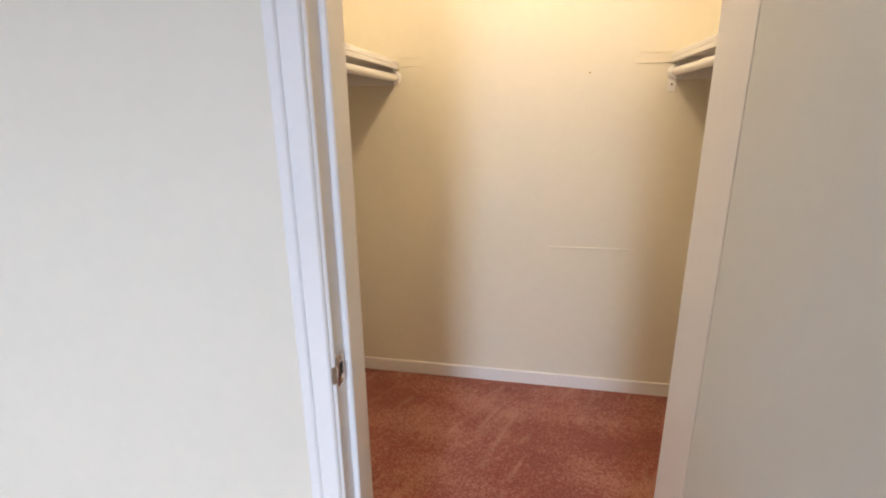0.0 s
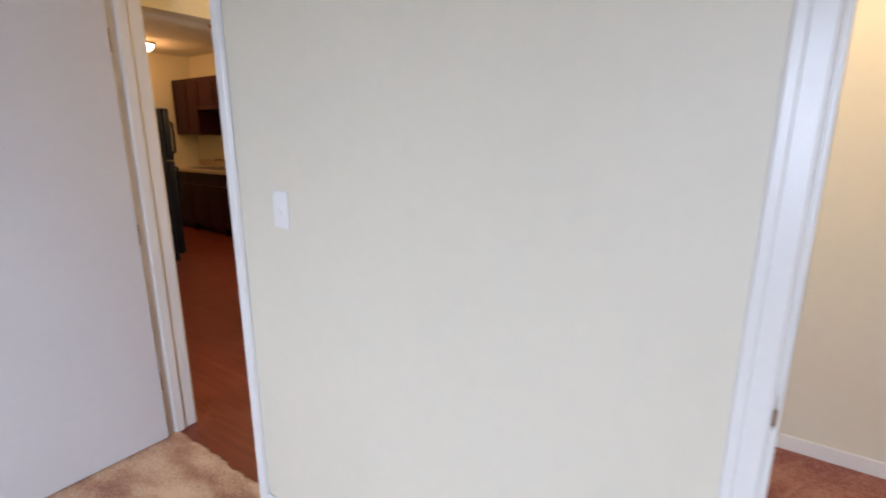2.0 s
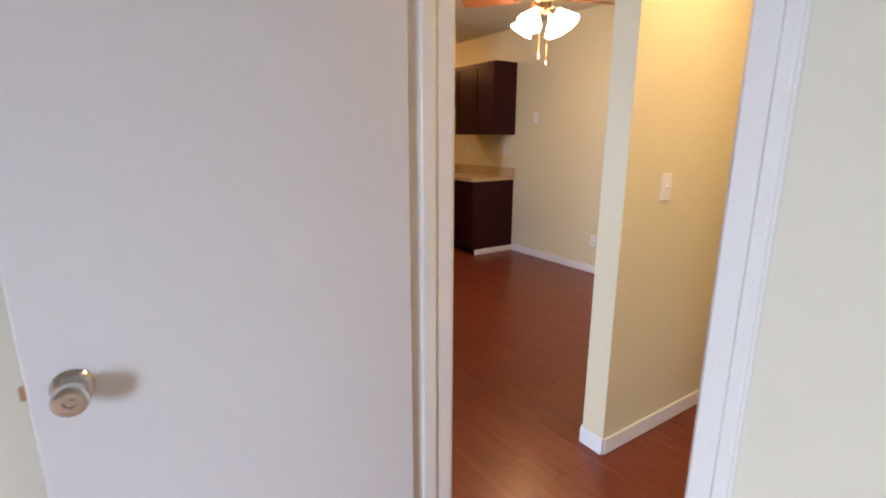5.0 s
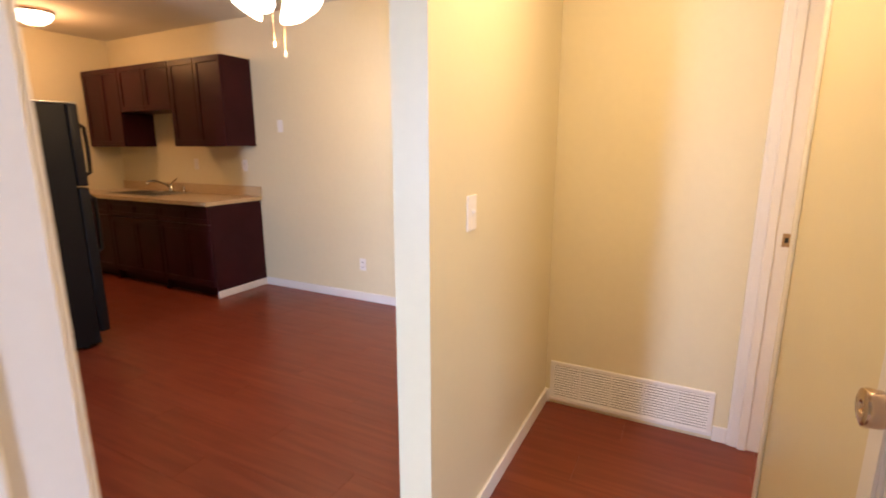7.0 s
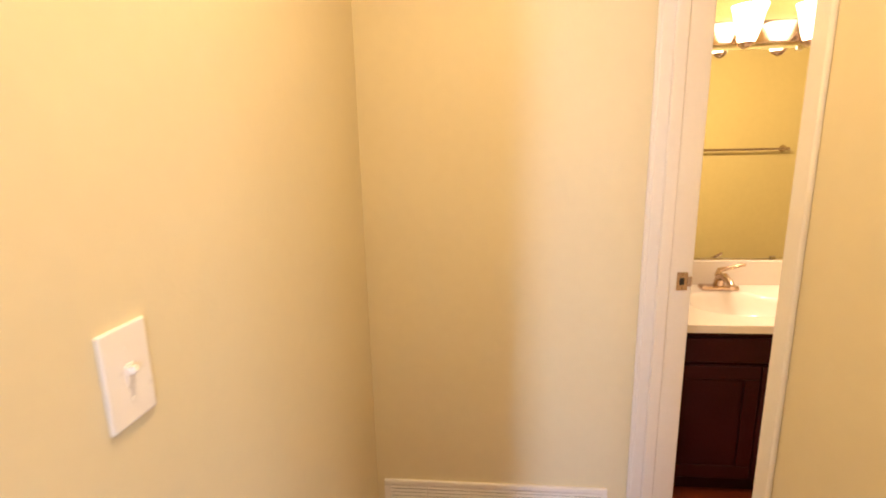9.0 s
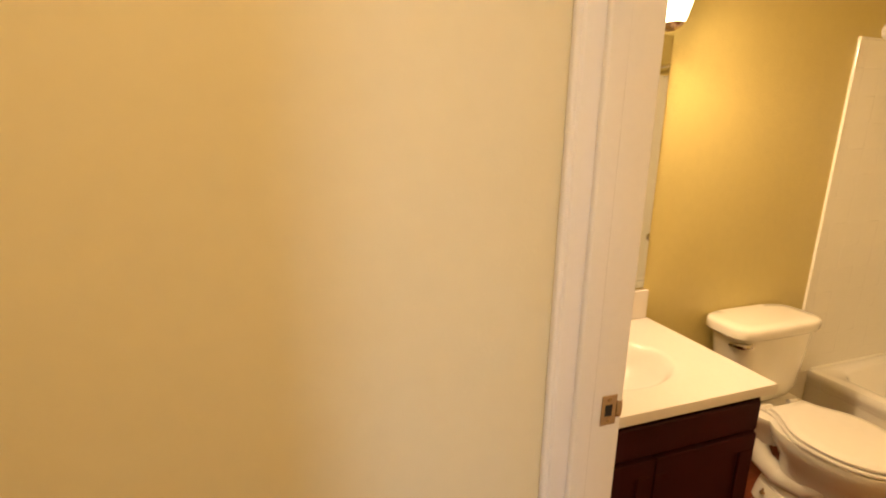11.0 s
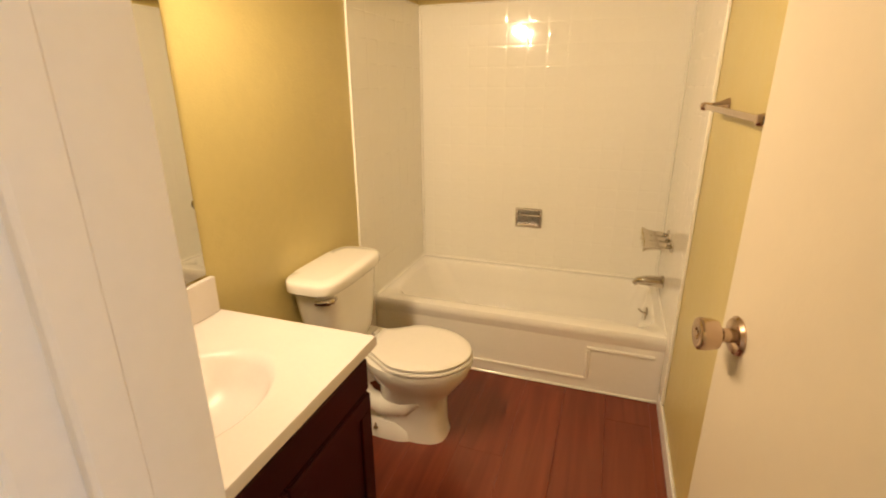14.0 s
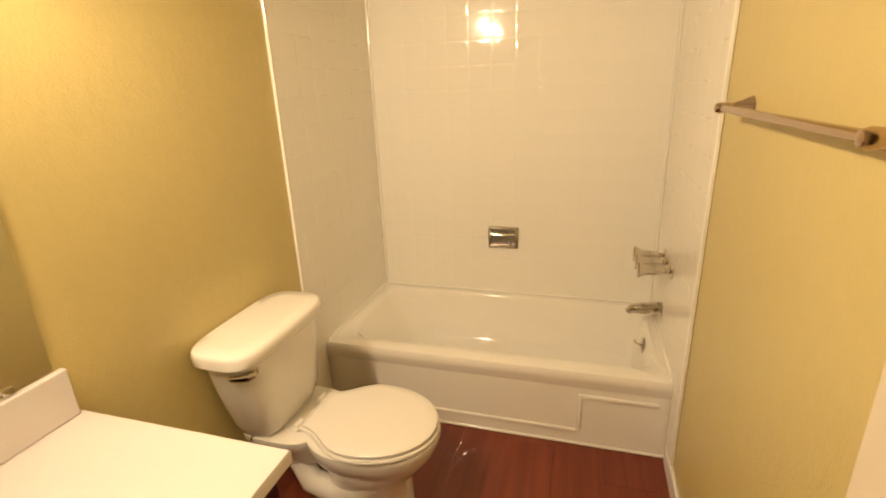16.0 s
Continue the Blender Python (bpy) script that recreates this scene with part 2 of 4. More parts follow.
def loft(sections, cap=True):
    """Joins closed rings of equal length."""
    bm = bmesh.new()
    rings = [[bm.verts.new(p) for p in s] for s in sections]
    n = len(rings[0])
    for a, b in zip(rings, rings[1:]):
        for k in range(n):
            bm.faces.new((a[k], a[(k + 1) % n], b[(k + 1) % n], b[k]))
    if cap:
        bm.faces.new(rings[0][::-1])
        bm.faces.new(rings[-1])
    bmesh.ops.recalc_face_normals(bm, faces=bm.faces)
    return bm


def tube(points, radius, steps=14):
    """A round bar along points; radius may be a list."""
    pts = [Vector(p) for p in points]
    rs = radius if isinstance(radius, (list, tuple)) else [radius] * len(pts)
    secs, side = [], None
    for k, p in enumerate(pts):
        d = (pts[min(k + 1, len(pts) - 1)] - pts[max(k - 1, 0)]).normalized()
        if side is None:
            side = d.orthogonal().normalized()
        side = (side - d * side.dot(d)).normalized()
        up = d.cross(side)
        secs.append([p + rs[k] * (math.cos(2 * math.pi * j / steps) * side + math.sin(2 * math.pi * j / steps) * up) for j in range(steps)])
    return loft(secs)


def egg(cx, cy, back, front, half, z, n=36, power=2.3):
    """A rounded ring about (cx, cy), longer toward +x than toward -x."""
    ring = []
    for k in range(n):
        a = 2 * math.pi * k / n
        ca, sa = math.cos(a), math.sin(a)
        q = 1 / (abs(ca) ** power + abs(sa) ** power) ** (1 / power)
        ring.append(Vector((cx + q * ca * (front if ca > 0 else back), cy + q * sa * half, z)))
    return ring


def mesh_of(name, bm, material, smooth=False):
    me = bpy.data.meshes.new(name)
    bm.to_mesh(me)
    bm.free()
    me.materials.append(material)
    if smooth:
        for f in me.polygons:
            f.use_smooth = True
        me.set_sharp_from_angle(angle=radians(38))
    return me


def part(name, bm, material, parent=None, label="", smooth=False):
    ob = new(name, mesh_of(name, bm, material, smooth))
    if parent:
        ob.parent = parent
        ob.matrix_parent_inverse = parent.matrix_basis.inverted()
    if label:
        ob["label"] = label
    return ob


def thing(name, place, label, category, group="", kind=""):
    e = new(name)
    e.location = place
    e.empty_display_size = 0.1
    return tagged(e, label, category, group, kind)


def structure(name, bm, material, label, category, smooth=False):
    return tagged(part(name, bm, material, None, "", smooth), label, category, "", "structure")


def wall(name, dims, label, material, holes=(), axis="y", bevel=0.0):
    """A wall as one mesh; holes are (from, to, bottom, top) along axis, in order."""
    x0, x1, y0, y1, z0, z1 = dims
    bm = bmesh.new()

    def piece(a, b, lo, hi):
        if b - a > 1e-4 and hi - lo > 1e-4:
            if axis == "y":
                box(bm, x0, x1, a, b, lo, hi)
            else:
                box(bm, a, b, y0, y1, lo, hi)

    at, end = (y0, y1) if axis == "y" else (x0, x1)
    for a, b, lo, hi in holes:
        piece(at, a, z0, z1)
        piece(a, b, z0, lo)
        piece(a, b, hi, z1)
        at = b
    piece(at, end, z0, z1)
    return structure(name, bm, material, label, "wall")


CEIL = 2.6
TOP = 2.05

# ---- walls ----
wall("wall_bedroom_west", (-0.082, 0.055, 0.378, 5.0, 0, CEIL), "beige painted bedroom wall with door and closet openings", M_WALL, [(0.618, 1.407, 0, TOP), (2.916, 3.534, 0, TOP)])
wall("wall_bedroom_south", (0.055, 3.4, 0.46, 0.575, 0, CEIL), "beige painted bedroom wall behind the open door", M_WALL, axis="x")
wall("wall_bedroom_east", (3.4, 3.5, 0.46, 5.0, 0, CEIL), "beige painted bedroom wall with a window", M_WALL, [(2.45, 3.65, 0.85, 2.15)])
wall("wall_bedroom_north", (-0.06, 3.5, 5.0, 5.1, 0, CEIL), "plain beige painted bedroom wall", M_WALL, axis="x")
wall("wall_hall_south", (-3.345, -0.083, 0.378, 0.492, 0, CEIL), "cream painted hall wall ending beside an open passage", M_HALLWALL, [(-1.01, -0.0831, 0, 1.965)], axis="x")
wall("wall_hall_west", (-2.455, -2.335, 0.492, 1.412, 0, CEIL), "cream painted hall wall above a return air grille", M_HALLWALL)
wall("wall_bath_south", (-3.27, -0.083, 1.412, 1.51, 0, CEIL), "cream painted hall wall with bathroom and closet doors", M_HALLWALL, [(-2.335, -1.665, 0, TOP), (-0.765, -0.23, 0, TOP)], axis="x")
wall("wall_bath_west", (-3.27, -3.155, 1.51, 4.235, 0, CEIL), "satin yellow-beige bathroom wall behind mirror and toilet", M_BATHWALL)
wall("wall_bath_north", (-3.155, -1.68, 4.125, 4.235, 0, CEIL), "satin yellow-beige bathroom wall above the tub tile", M_BATHWALL, axis="x")
wall("wall_bath_east", (-1.68, -1.607, 1.51, 4.235, 0, CEIL), "satin yellow-beige bathroom wall with towel bar", M_BATHWALL)
wall("wall_closet_back", (-1.603, -1.538, 1.51, 4.20, 0, CEIL), "cream closet back wall with old shelf marks", M_WALL)
wall("wall_closet_left", (-1.538, -0.083, 2.20, 2.30, 0, CEIL), "cream closet side wall under a shelf", M_WALL, axis="x")
wall("wall_closet_right", (-1.538, -0.083, 4.10, 4.20, 0, CEIL), "cream closet side wall under a shelf", M_WALL, axis="x")
wall("wall_living_west", (-3.46, -3.345, -5.15, 0.492, 0, CEIL), "cream painted kitchen and living room wall", M_HALLWALL)
wall("wall_kitchen_south", (-3.345, 3.4, -5.15, -5.05, 0, CEIL), "cream painted kitchen end wall", M_HALLWALL, axis="x")
wall("wall_kitchen_east", (-0.95, -0.85, -5.05, -2.5, 0, CEIL), "cream painted partition behind the refrigerator", M_HALLWALL)
wall("wall_living_east", (3.4, 3.5, -5.15, 0.46, 0, CEIL), "cream painted living room wall with a window", M_HALLWALL, [(-2.4, -0.6, 0.4, 2.2)])

for nm, d in (
    ("ceiling_bedroom", (-0.06, 3.5, 0.46, 5.1)),
    ("ceiling_hall", (-2.34, -0.06, 0.492, 1.485)),
    ("ceiling_closet", (-1.603, -0.06, 1.485, 4.20)),
    ("ceiling_bath", (-3.27, -1.603, 1.485, 4.235)),
):
    structure(nm, B(*d, CEIL, CEIL + 0.08), M_CEIL, "off-white textured ceiling", "ceiling")
bm = bmesh.new()
box(bm, -3.46, -0.06, -5.15, 0.492, CEIL, CEIL + 0.08)
box(bm, -0.06, 3.5, -5.15, 0.46, CEIL, CEIL + 0.08)
structure("ceiling_living", bm, M_CEIL, "off-white textured ceiling", "ceiling")

# ---- floors ----
structure("floor_bedroom", B(0.02, 3.4, 0.575, 5.0, -0.06, 0.006), M_CARPET, "worn tan carpet with reddish patches", "floor")
rng = random.Random(11)
ragged = bmesh.new()
strip = []
wander = 0.0
for k in range(150):
    y = 0.646 + (1.385 - 0.646) * k / 149
    wander = 0.86 * wander + rng.uniform(-0.0045, 0.0045)
    x = 0.004 + wander + rng.uniform(-0.003, 0.003)
    strip.append([ragged.verts.new(p) for p in ((0.0195, y, 0.0005), (0.0195, y, 0.0062), (x + 0.004, y, 0.0058), (x, y, 0.0006))])
for a, b in zip(strip, strip[1:]):
    for k in range(4):
        ragged.faces.new((a[k], b[k], b[(k + 1) % 4], a[(k + 1) % 4]))
bmesh.ops.recalc_face_normals(ragged, faces=ragged.faces)
structure("carpet_edge", ragged, M_CARPET, "frayed tan carpet edge over the laminate at the doorway", "floor")
structure("floor_closet", B(-1.538, 0.02, 2.30, 4.10, -0.06, 0.004), M_CLOSETCARPET, "rust brown carpet with pale vacuum marks", "floor")
structure("floor_base", B(-3.345, 0.02, -5.05, 4.125, -0.10, -0.0135), M_UNDER, "dark base under the laminate floor", "floor")
structure("floor_base_living", B(0.02, 3.4, -5.05, 0.46, -0.10, -0.0135), M_UNDER, "dark base under the laminate floor", "floor")


# ---- door frames and trim ----
def trim(name, boards, label, category="trim", bevel=0.004):
    bm = bmesh.new()
    for d in boards:
        box(bm, *d, bevel=bevel)
    return structure(name, bm, M_TRIM, label, category)


def frame_y(name, a, b, x_near, x_far, label, stop_x=None, far_stop=True, near_side=True, far_side=True, left_w=0.057, right_w=0.057):
    """Jambs, stops and casings of an opening a..b along y in a wall from x_far to x_near."""
    j = 0.02
    boards = [
        (x_far - 0.003, x_near + 0.003, a - j, a, 0.0, 2.05),
        (x_far - 0.003, x_near + 0.003, b, b + j, 0.0, 2.05),
        (x_far - 0.003, x_near + 0.003, a, b, 2.03, 2.05),
    ]
    if stop_x is not None:
        s0, s1 = stop_x
        boards += [(s0, s1, a - 0.001, a + 0.012, 0.0, 2.03), (s0, s1, a, b, 2.018, 2.031)]
        if far_stop:
            boards.append((s0, s1, b - 0.012, b + 0.001, 0.0, 2.03))
    for use, x0, x1, x2 in ((near_side, x_near, x_near + 0.011, x_near + 0.017), (far_side, x_far - 0.011, x_far, x_far - 0.017)):
        if not use:
            continue
        lo, hi = min(x0, x1, x2) if x2 < x0 else x0, max(x1, x2) if x2 > x0 else x1
        for y0, y1, inner in ((a - 0.005 - left_w, a - 0.005, a - 0.005), (b + 0.005, b + 0.005 + right_w, b + 0.005)):
            if y1 - y0 < 0.02:
                continue
            boards.append((min(x0, x1), max(x0, x1), y0, y1, 0.0, 2.095))
            mid = (y0 + y1) / 2
            out0, out1 = (y0 + 0.002, mid - 0.006) if inner == y1 else (mid + 0.006, y1 - 0.002)
            boards.append((lo, hi, out0, out1, 0.0, 2.093))
        boards.append((min(x0, x1), max(x0, x1), a - 0.005, b + 0.005, 2.038, 2.095))
    return trim(name, boards, label, "door frame", 0.003)


frame_y("trim_bedroom_door", 0.638, 1.387, 0.055, -0.082, "white painted bedroom door frame with worn stops", (-0.025, 0.017), right_w=0.052)
frame_y("trim_closet_door", 2.936, 3.514, 0.055, -0.082, "white painted closet door frame with strike plate", (-0.03, 0.015), False, True, False, right_w=0.0)

# Bathroom frame, in a wall along x
bd0, bd1 = -2.315, -1.685
boards = [
    (bd0 - 0.019, bd0, 1.381, 1.522, 0.0, 2.05),
    (bd1, bd1 + 0.02, 1.408, 1.522, 0.0, 2.05),
    (bd0, bd1, 1.408, 1.522, 2.03, 2.05),
    (bd0 - 0.001, bd0 + 0.012, 1.415, 1.452, 0.0, 2.03),
    (bd1 - 0.012, bd1 + 0.001, 1.415, 1.452, 0.0, 2.03),
    (bd0, bd1, 1.415, 1.452, 2.018, 2.031),
    (-2.334, bd0 - 0.004, 1.372, 1.411, 0.0, 2.095),
    (bd1 + 0.004, bd1 + 0.048, 1.402, 1.412, 0.0, 2.095),
    (bd0 - 0.004, bd1 + 0.004, 1.402, 1.412, 2.036, 2.095),
    (bd0 - 0.061, bd0 - 0.004, 1.51, 1.523, 0.0, 2.095),
    (bd0 - 0.004, bd1 + 0.004, 1.51, 1.523, 2.036, 2.095),
]
trim("trim_bathroom_door", boards, "white painted bathroom door frame with chipped foot", "door frame", 0.003)
boards = [
    (-0.765, -0.747, 1.408, 1.505, 0.0, 2.05),
    (-0.248, -0.23, 1.408, 1.505, 0.0, 2.05),
    (-0.747, -0.248, 1.408, 1.505, 2.03, 2.05),
    (-0.810, -0.751, 1.403, 1.412, 0.0, 2.09),
    (-0.244, -0.185, 1.403, 1.412, 0.0, 2.09),
    (-0.751, -0.244, 1.403, 1.412, 2.034, 2.09),
]
trim("trim_linen_door", boards, "cream painted linen closet door frame", "door frame", 0.003)


def baseboard(name, runs, label="white painted baseboard", h=0.082):
    """Runs are (x0, x1, y0, y1), each a board with a thinner top."""
    bm = bmesh.new()
    for x0, x1, y0, y1 in runs:
        box(bm, x0, x1, y0, y1, 0.001, h, bevel=0.004)
    return structure(name, bm, M_TRIM, label, "baseboard")


baseboard("baseboard_bedroom", [(0.055, 0.068, 1.446, 2.872), (0.075, 3.4, 0.575, 0.588), (0.055, 0.068, 3.565, 5.0), (3.387, 3.4, 0.588, 5.0)])
baseboard("baseboard_closet", [(-1.538, -1.526, 2.30, 4.10)], h=0.075)
baseboard("baseboard_hall", [(-2.335, -1.012, 0.492, 0.505), (-2.335, -2.322, 0.505, 0.518), (-2.335, -2.322, 1.31, 1.372), (-1.635, -0.812, 1.399, 1.412)])
baseboard("baseboard_passage_end", [(-1.01, -0.997, 0.372, 0.498)])
baseboard("baseboard_living", [(-3.345, -3.332, -2.737, 0.365), (-3.345, -1.012, 0.365, 0.378)])
baseboard("baseboard_kitchen_end", [(-3.345, -2.757, -2.75, -2.739)], "white baseboard along the cabinet side", 0.07)
baseboard("baseboard_bathroom", [(-1.693, -1.68, 1.53, 3.379), (-3.155, -3.142, 2.35, 3.379)])


# ---- doors ----
def knob(parent, m, label="satin nickel round knob", metal=None):
    """Rose, neck and ball along +z of m."""
    rose = lathe([(0.0, 0.0), (0.032, 0.0), (0.033, 0.003), (0.029, 0.008), (0.014, 0.011), (0.0, 0.011)], 28, m)
    ob = part("knob_rose", rose, metal or M_NICKEL, parent, label, True)
    ball = lathe([(0.0, 0.009), (0.012, 0.009), (0.0115, 0.024), (0.016, 0.028), (0.0235, 0.032), (0.0262, 0.042), (0.0275, 0.056), (0.0262, 0.0615), (0.021, 0.0635), (0.010, 0.0625), (0.009, 0.0605), (0.0, 0.0605)], 32, m)
    part("knob_ball", ball, metal or M_NICKEL, ob, "", True)
    part("push_button", lathe([(0.0, 0.0606), (0.0048, 0.0606), (0.0042, 0.0636), (0.0, 0.0638)], 14, m), metal or M_NICKEL, ob, "small privacy lock button", True)


def leaf(name, hinge, width, turn, label, side, thick=0.035, knob_z=0.95, hinges=True, height=2.02, paint=None, metal=None):
    """A flush door: local x from the hinge edge, local y = 0 the hinge face, the leaf toward side * y."""
    e = thing(name, (hinge[0], hinge[1], 0.012), label, "door")
    e.rotation_euler = (0, 0, radians(turn))
    M = pose(hinge[0], hinge[1], 0.012, 0, 0, turn)
    y0, y1 = (0, thick) if side > 0 else (-thick, 0)
    slab = B(0.003, width, y0, y1, 0.0, height, bevel=0.0025)
    slab.transform(M)
    part("door_slab", slab, paint or M_DOOR, e)
    for yy, rx in ((y1, -90), (y0, 90)):
        knob(e, M @ pose(width - 0.062, yy, knob_z - 0.012, rx), metal=metal)
    latch = B(width - 0.0005, width + 0.0015, (y0 + y1) / 2 - 0.0125, (y0 + y1) / 2 + 0.0125, knob_z - 0.041, knob_z + 0.016, bevel=0.0006)
    box(latch, width, width + 0.011, (y0 + y1) / 2 - 0.006, (y0 + y1) / 2 + 0.006, knob_z - 0.024, knob_z)
    latch.transform(M)
    part("latch", latch, M_NICKEL, e, "brushed latch plate with bolt")
    if hinges:
        for hz in (0.285, 0.99, 1.78):
            knuckle = lathe([(0.0, hz - 0.045), (0.0062, hz - 0.045), (0.0062, hz + 0.045), (0.004, hz + 0.049), (0.0, hz + 0.049)], 12, M @ pose(-0.003, y1 + 0.001 if side < 0 else y0 - 0.001, -0.012))
            part("hinge", knuckle, M_BRASS, e, "", True)
    return e


leaf("bedroom_door", (0.059, 0.633), 0.752, 0.3, "white flush bedroom door standing open with round nickel knob", +1, hinges=False, knob_z=0.965, metal=M_SATIN)
leaf("closet_door", (0.059, 3.5125), 0.575, -1.0, "white flush closet door swung wide open", +1, hinges=False, paint=M_CLOSETDOOR)
leaf("bathroom_door", (-1.695, 1.520), 0.622, 99.5, "cream flush bathroom door swung open with nickel knob", -1, knob_z=1.04, paint=M_BATHDOOR)
leaf("linen_door", (-0.249, 1.413), 0.495, 180.0, "cream flush linen closet door, closed", -1, knob_z=1.04, hinges=False)
# leaves of the hinges on the bedroom jamb
for hz in (0.29, 0.99, 1.78):
    hinge = thing("door_hinge", (0.055, 0.632, hz), "dull brass butt hinge on the door jamb", "hinge", "bedroom door hinges")
    part("hinge_leaf", B(0.046, 0.0575, 0.6375, 0.6398, hz - 0.045, hz + 0.045, bevel=0.0008), M_BRASS, hinge)
    part("hinge_knuckle", lathe([(0.0, -0.046), (0.0048, -0.046), (0.0048, 0.046), (0.0, 0.05)], 12, pose(0.0625, 0.6285, hz)), M_BRASS, hinge, "", True)


def strike(place, m, label):
    """A strike plate lying in local xz, facing +y."""
    e = thing("strike_plate", place, label, "strike plate")
    plate = B(-0.016, 0.016, 0.0, 0.0016, -0.029, 0.029, bevel=0.0006)
    plate.transform(m)
    part("plate", plate, M_NICKEL, e)
    lip = tube([(-0.016, 0.001, 0), (-0.024, 0.003, 0), (-0.029, -0.002, 0)], 0.002, 8)
    bmesh.ops.scale(lip, vec=(1, 1, 8), verts=lip.verts)
    lip.transform(m)
    part("lip", lip, M_NICKEL, e)
    # No hole is cut: a dark block on the plate paints its shade.
    hole = B(-0.006, 0.008, 0.0012, 0.0021, -0.011, 0.011)
    hole.transform(m)
    part("latch_hole_shade", hole, M_DARK, e)
    for z in (-0.021, 0.021):
        s = lathe([(0.0, 0.0), (0.004, 0.0), (0.003, 0.001), (0.0, 0.0012)], 10, m @ pose(0, 0.0014, z, -90))
        part("screw", s, M_BRASS, e, "", True)


strike((0.035, 2.937, 0.955), Matrix(((-1, 0, 0, 0.035), (0, 1, 0, 2.9362), (0, 0, 1, 0.955), (0, 0, 0, 1))), "small nickel strike plate in the closet jamb")
strike((-2.313, 1.492, 1.005), Matrix(((0, 1, 0, -2.3148), (-1, 0, 0, 1.492), (0, 0, 1, 1.005), (0, 0, 0, 1))), "small nickel strike plate in the bathroom jamb")


# ---- plates ----
def wall_plate(name, m, kind, label):
    """Plate in local xz facing +y: a toggle switch, a duplex outlet or a blank."""
    at = m.translation
    e = thing(name, at, label, "switch" if kind == "switch" else "outlet" if kind == "outlet" else "wall plate")
    p = B(-0.035, 0.035, 0.0, 0.006, -0.0575, 0.0575, bevel=0.003, seg=2)
    p.transform(m)
    part("cover_plate", p, M_PLATE, e)
    if kind == "switch":
        q = B(-0.006, 0.006, 0.005, 0.0075, -0.013, 0.013, bevel=0.001)
        q.transform(m)
        part("toggle_slot", q, M_TRIM, e)
        g = B(-0.004, 0.004, 0.004, 0.017, -0.003, 0.006, bevel=0.0015)
        g.transform(m @ pose(0, 0, 0, 20))
        part("toggle", g, M_PLATE, e)
    elif kind == "outlet":
        for z in (-0.02, 0.02):
            q = B(-0.0165, 0.0165, 0.005, 0.0078, z - 0.0135, z + 0.0135, bevel=0.002)
            q.transform(m)
            o = part("socket", q, M_TRIM, e)
            # Socket slots drawn as dark blocks, their inner shade put into the colour.
            slot_shade = bmesh.new()
            for x in (-0.0065, 0.0065):
                box(slot_shade, x - 0.001, x + 0.001, 0.0074, 0.0082, z - 0.002, z + 0.006)
            box(slot_shade, -0.002, 0.002, 0.0074, 0.0082, z - 0.009, z - 0.005)
            slot_shade.transform(m)
            part("slot_shade", slot_shade, M_DARK, o)
    for z in ((-0.03, 0.03) if kind == "switch" else (0.0,)):
        s = lathe([(0.0, 0.0), (0.003, 0.0), (0.0024, 0.0012), (0.0, 0.0014)], 10, m @ pose(0, 0.0057, z, -90))
        part("screw", s, M_PLATE, e, "", True)
    return e


def facing(x, y, z, way):
    """A plate's pose on a wall that faces +x, -x, +y or -y."""
    turn = {"+y": 0, "-x": 90, "-y": 180, "+x": -90}[way]
    return pose(x, y, z, 0, 0, turn)


wall_plate("light_switch", facing(0.055, 1.657, 1.192, "+x"), "switch", "white toggle light switch on the bedroom wall")
wall_plate("wall_outlet", facing(0.055, 2.19, 0.315, "+x"), "outlet", "white duplex outlet low on the bedroom wall")
wall_plate("wall_outlet", facing(1.284, 0.575, 0.325, "+y"), "outlet", "white duplex outlet behind the bedroom door")
wall_plate("light_switch", facing(-1.285, 0.492, 1.185, "+y"), "switch", "cream toggle light switch in the hall")
wall_plate("wall_outlet", facing(-3.345, -1.50, 0.345, "+x"), "outlet", "white duplex outlet on the living room wall")
wall_plate("wall_plate", facing(-3.345, -2.41, 1.595, "+x"), "blank", "white blank plate high on the living room wall")
wall_plate("wall_outlet", facing(-3.345, -3.68, 1.225, "+x"), "outlet", "white outlet above the kitchen counter")
wall_plate("wall_outlet", facing(-3.345, -2.93, 1.22, "+x"), "outlet", "white outlet above the kitchen counter end")

# ---- return air grille ----
g = thing("return_grille", (-2.33, 0.91, 0.03), "white louvred return air grille above the hall floor", "vent grille")
gy0, gy1, gz0, gz1, gx = 0.518, 1.308, 0.02, 0.250, -2.335
# Dark sheet on the solid wall, painting the duct's shade behind the slats.
part("duct_shade_sheet", B(gx + 0.0005, gx + 0.002, gy0 + 0.02, gy1 - 0.02, gz0 + 0.02, gz1 - 0.02), M_DARK, g)
bm = bmesh.new()
box(bm, gx, gx + 0.011, gy0, gy1, gz1 - 0.022, gz1, bevel=0.003)
box(bm, gx, gx + 0.011, gy0, gy1, gz0, gz0 + 0.022, bevel=0.003)
box(bm, gx, gx + 0.0105, gy0, gy0 + 0.022, gz0 + 0.022, gz1 - 0.022)
box(bm, gx, gx + 0.0105, gy1 - 0.022, gy1, gz0 + 0.022, gz1 - 0.022)
part("frame", bm, M_TRIM, g)
slat = B(-0.0012, 0.0012, gy0 + 0.022, gy1 - 0.022, -0.0047, 0.0047)
slat.transform(pose(0, 0, 0, 0, -24, 0))
slat_me = mesh_of("slat", slat, M_TRIM)
nsl = 13
for k in range(nsl):
    s = new("slat", slat_me)
    s.parent = g
    s.matrix_parent_inverse = g.matrix_basis.inverted()
    s.location = (gx + 0.0075, 0, gz0 + 0.029 + k * (gz1 - gz0 - 0.058) / (nsl - 1))
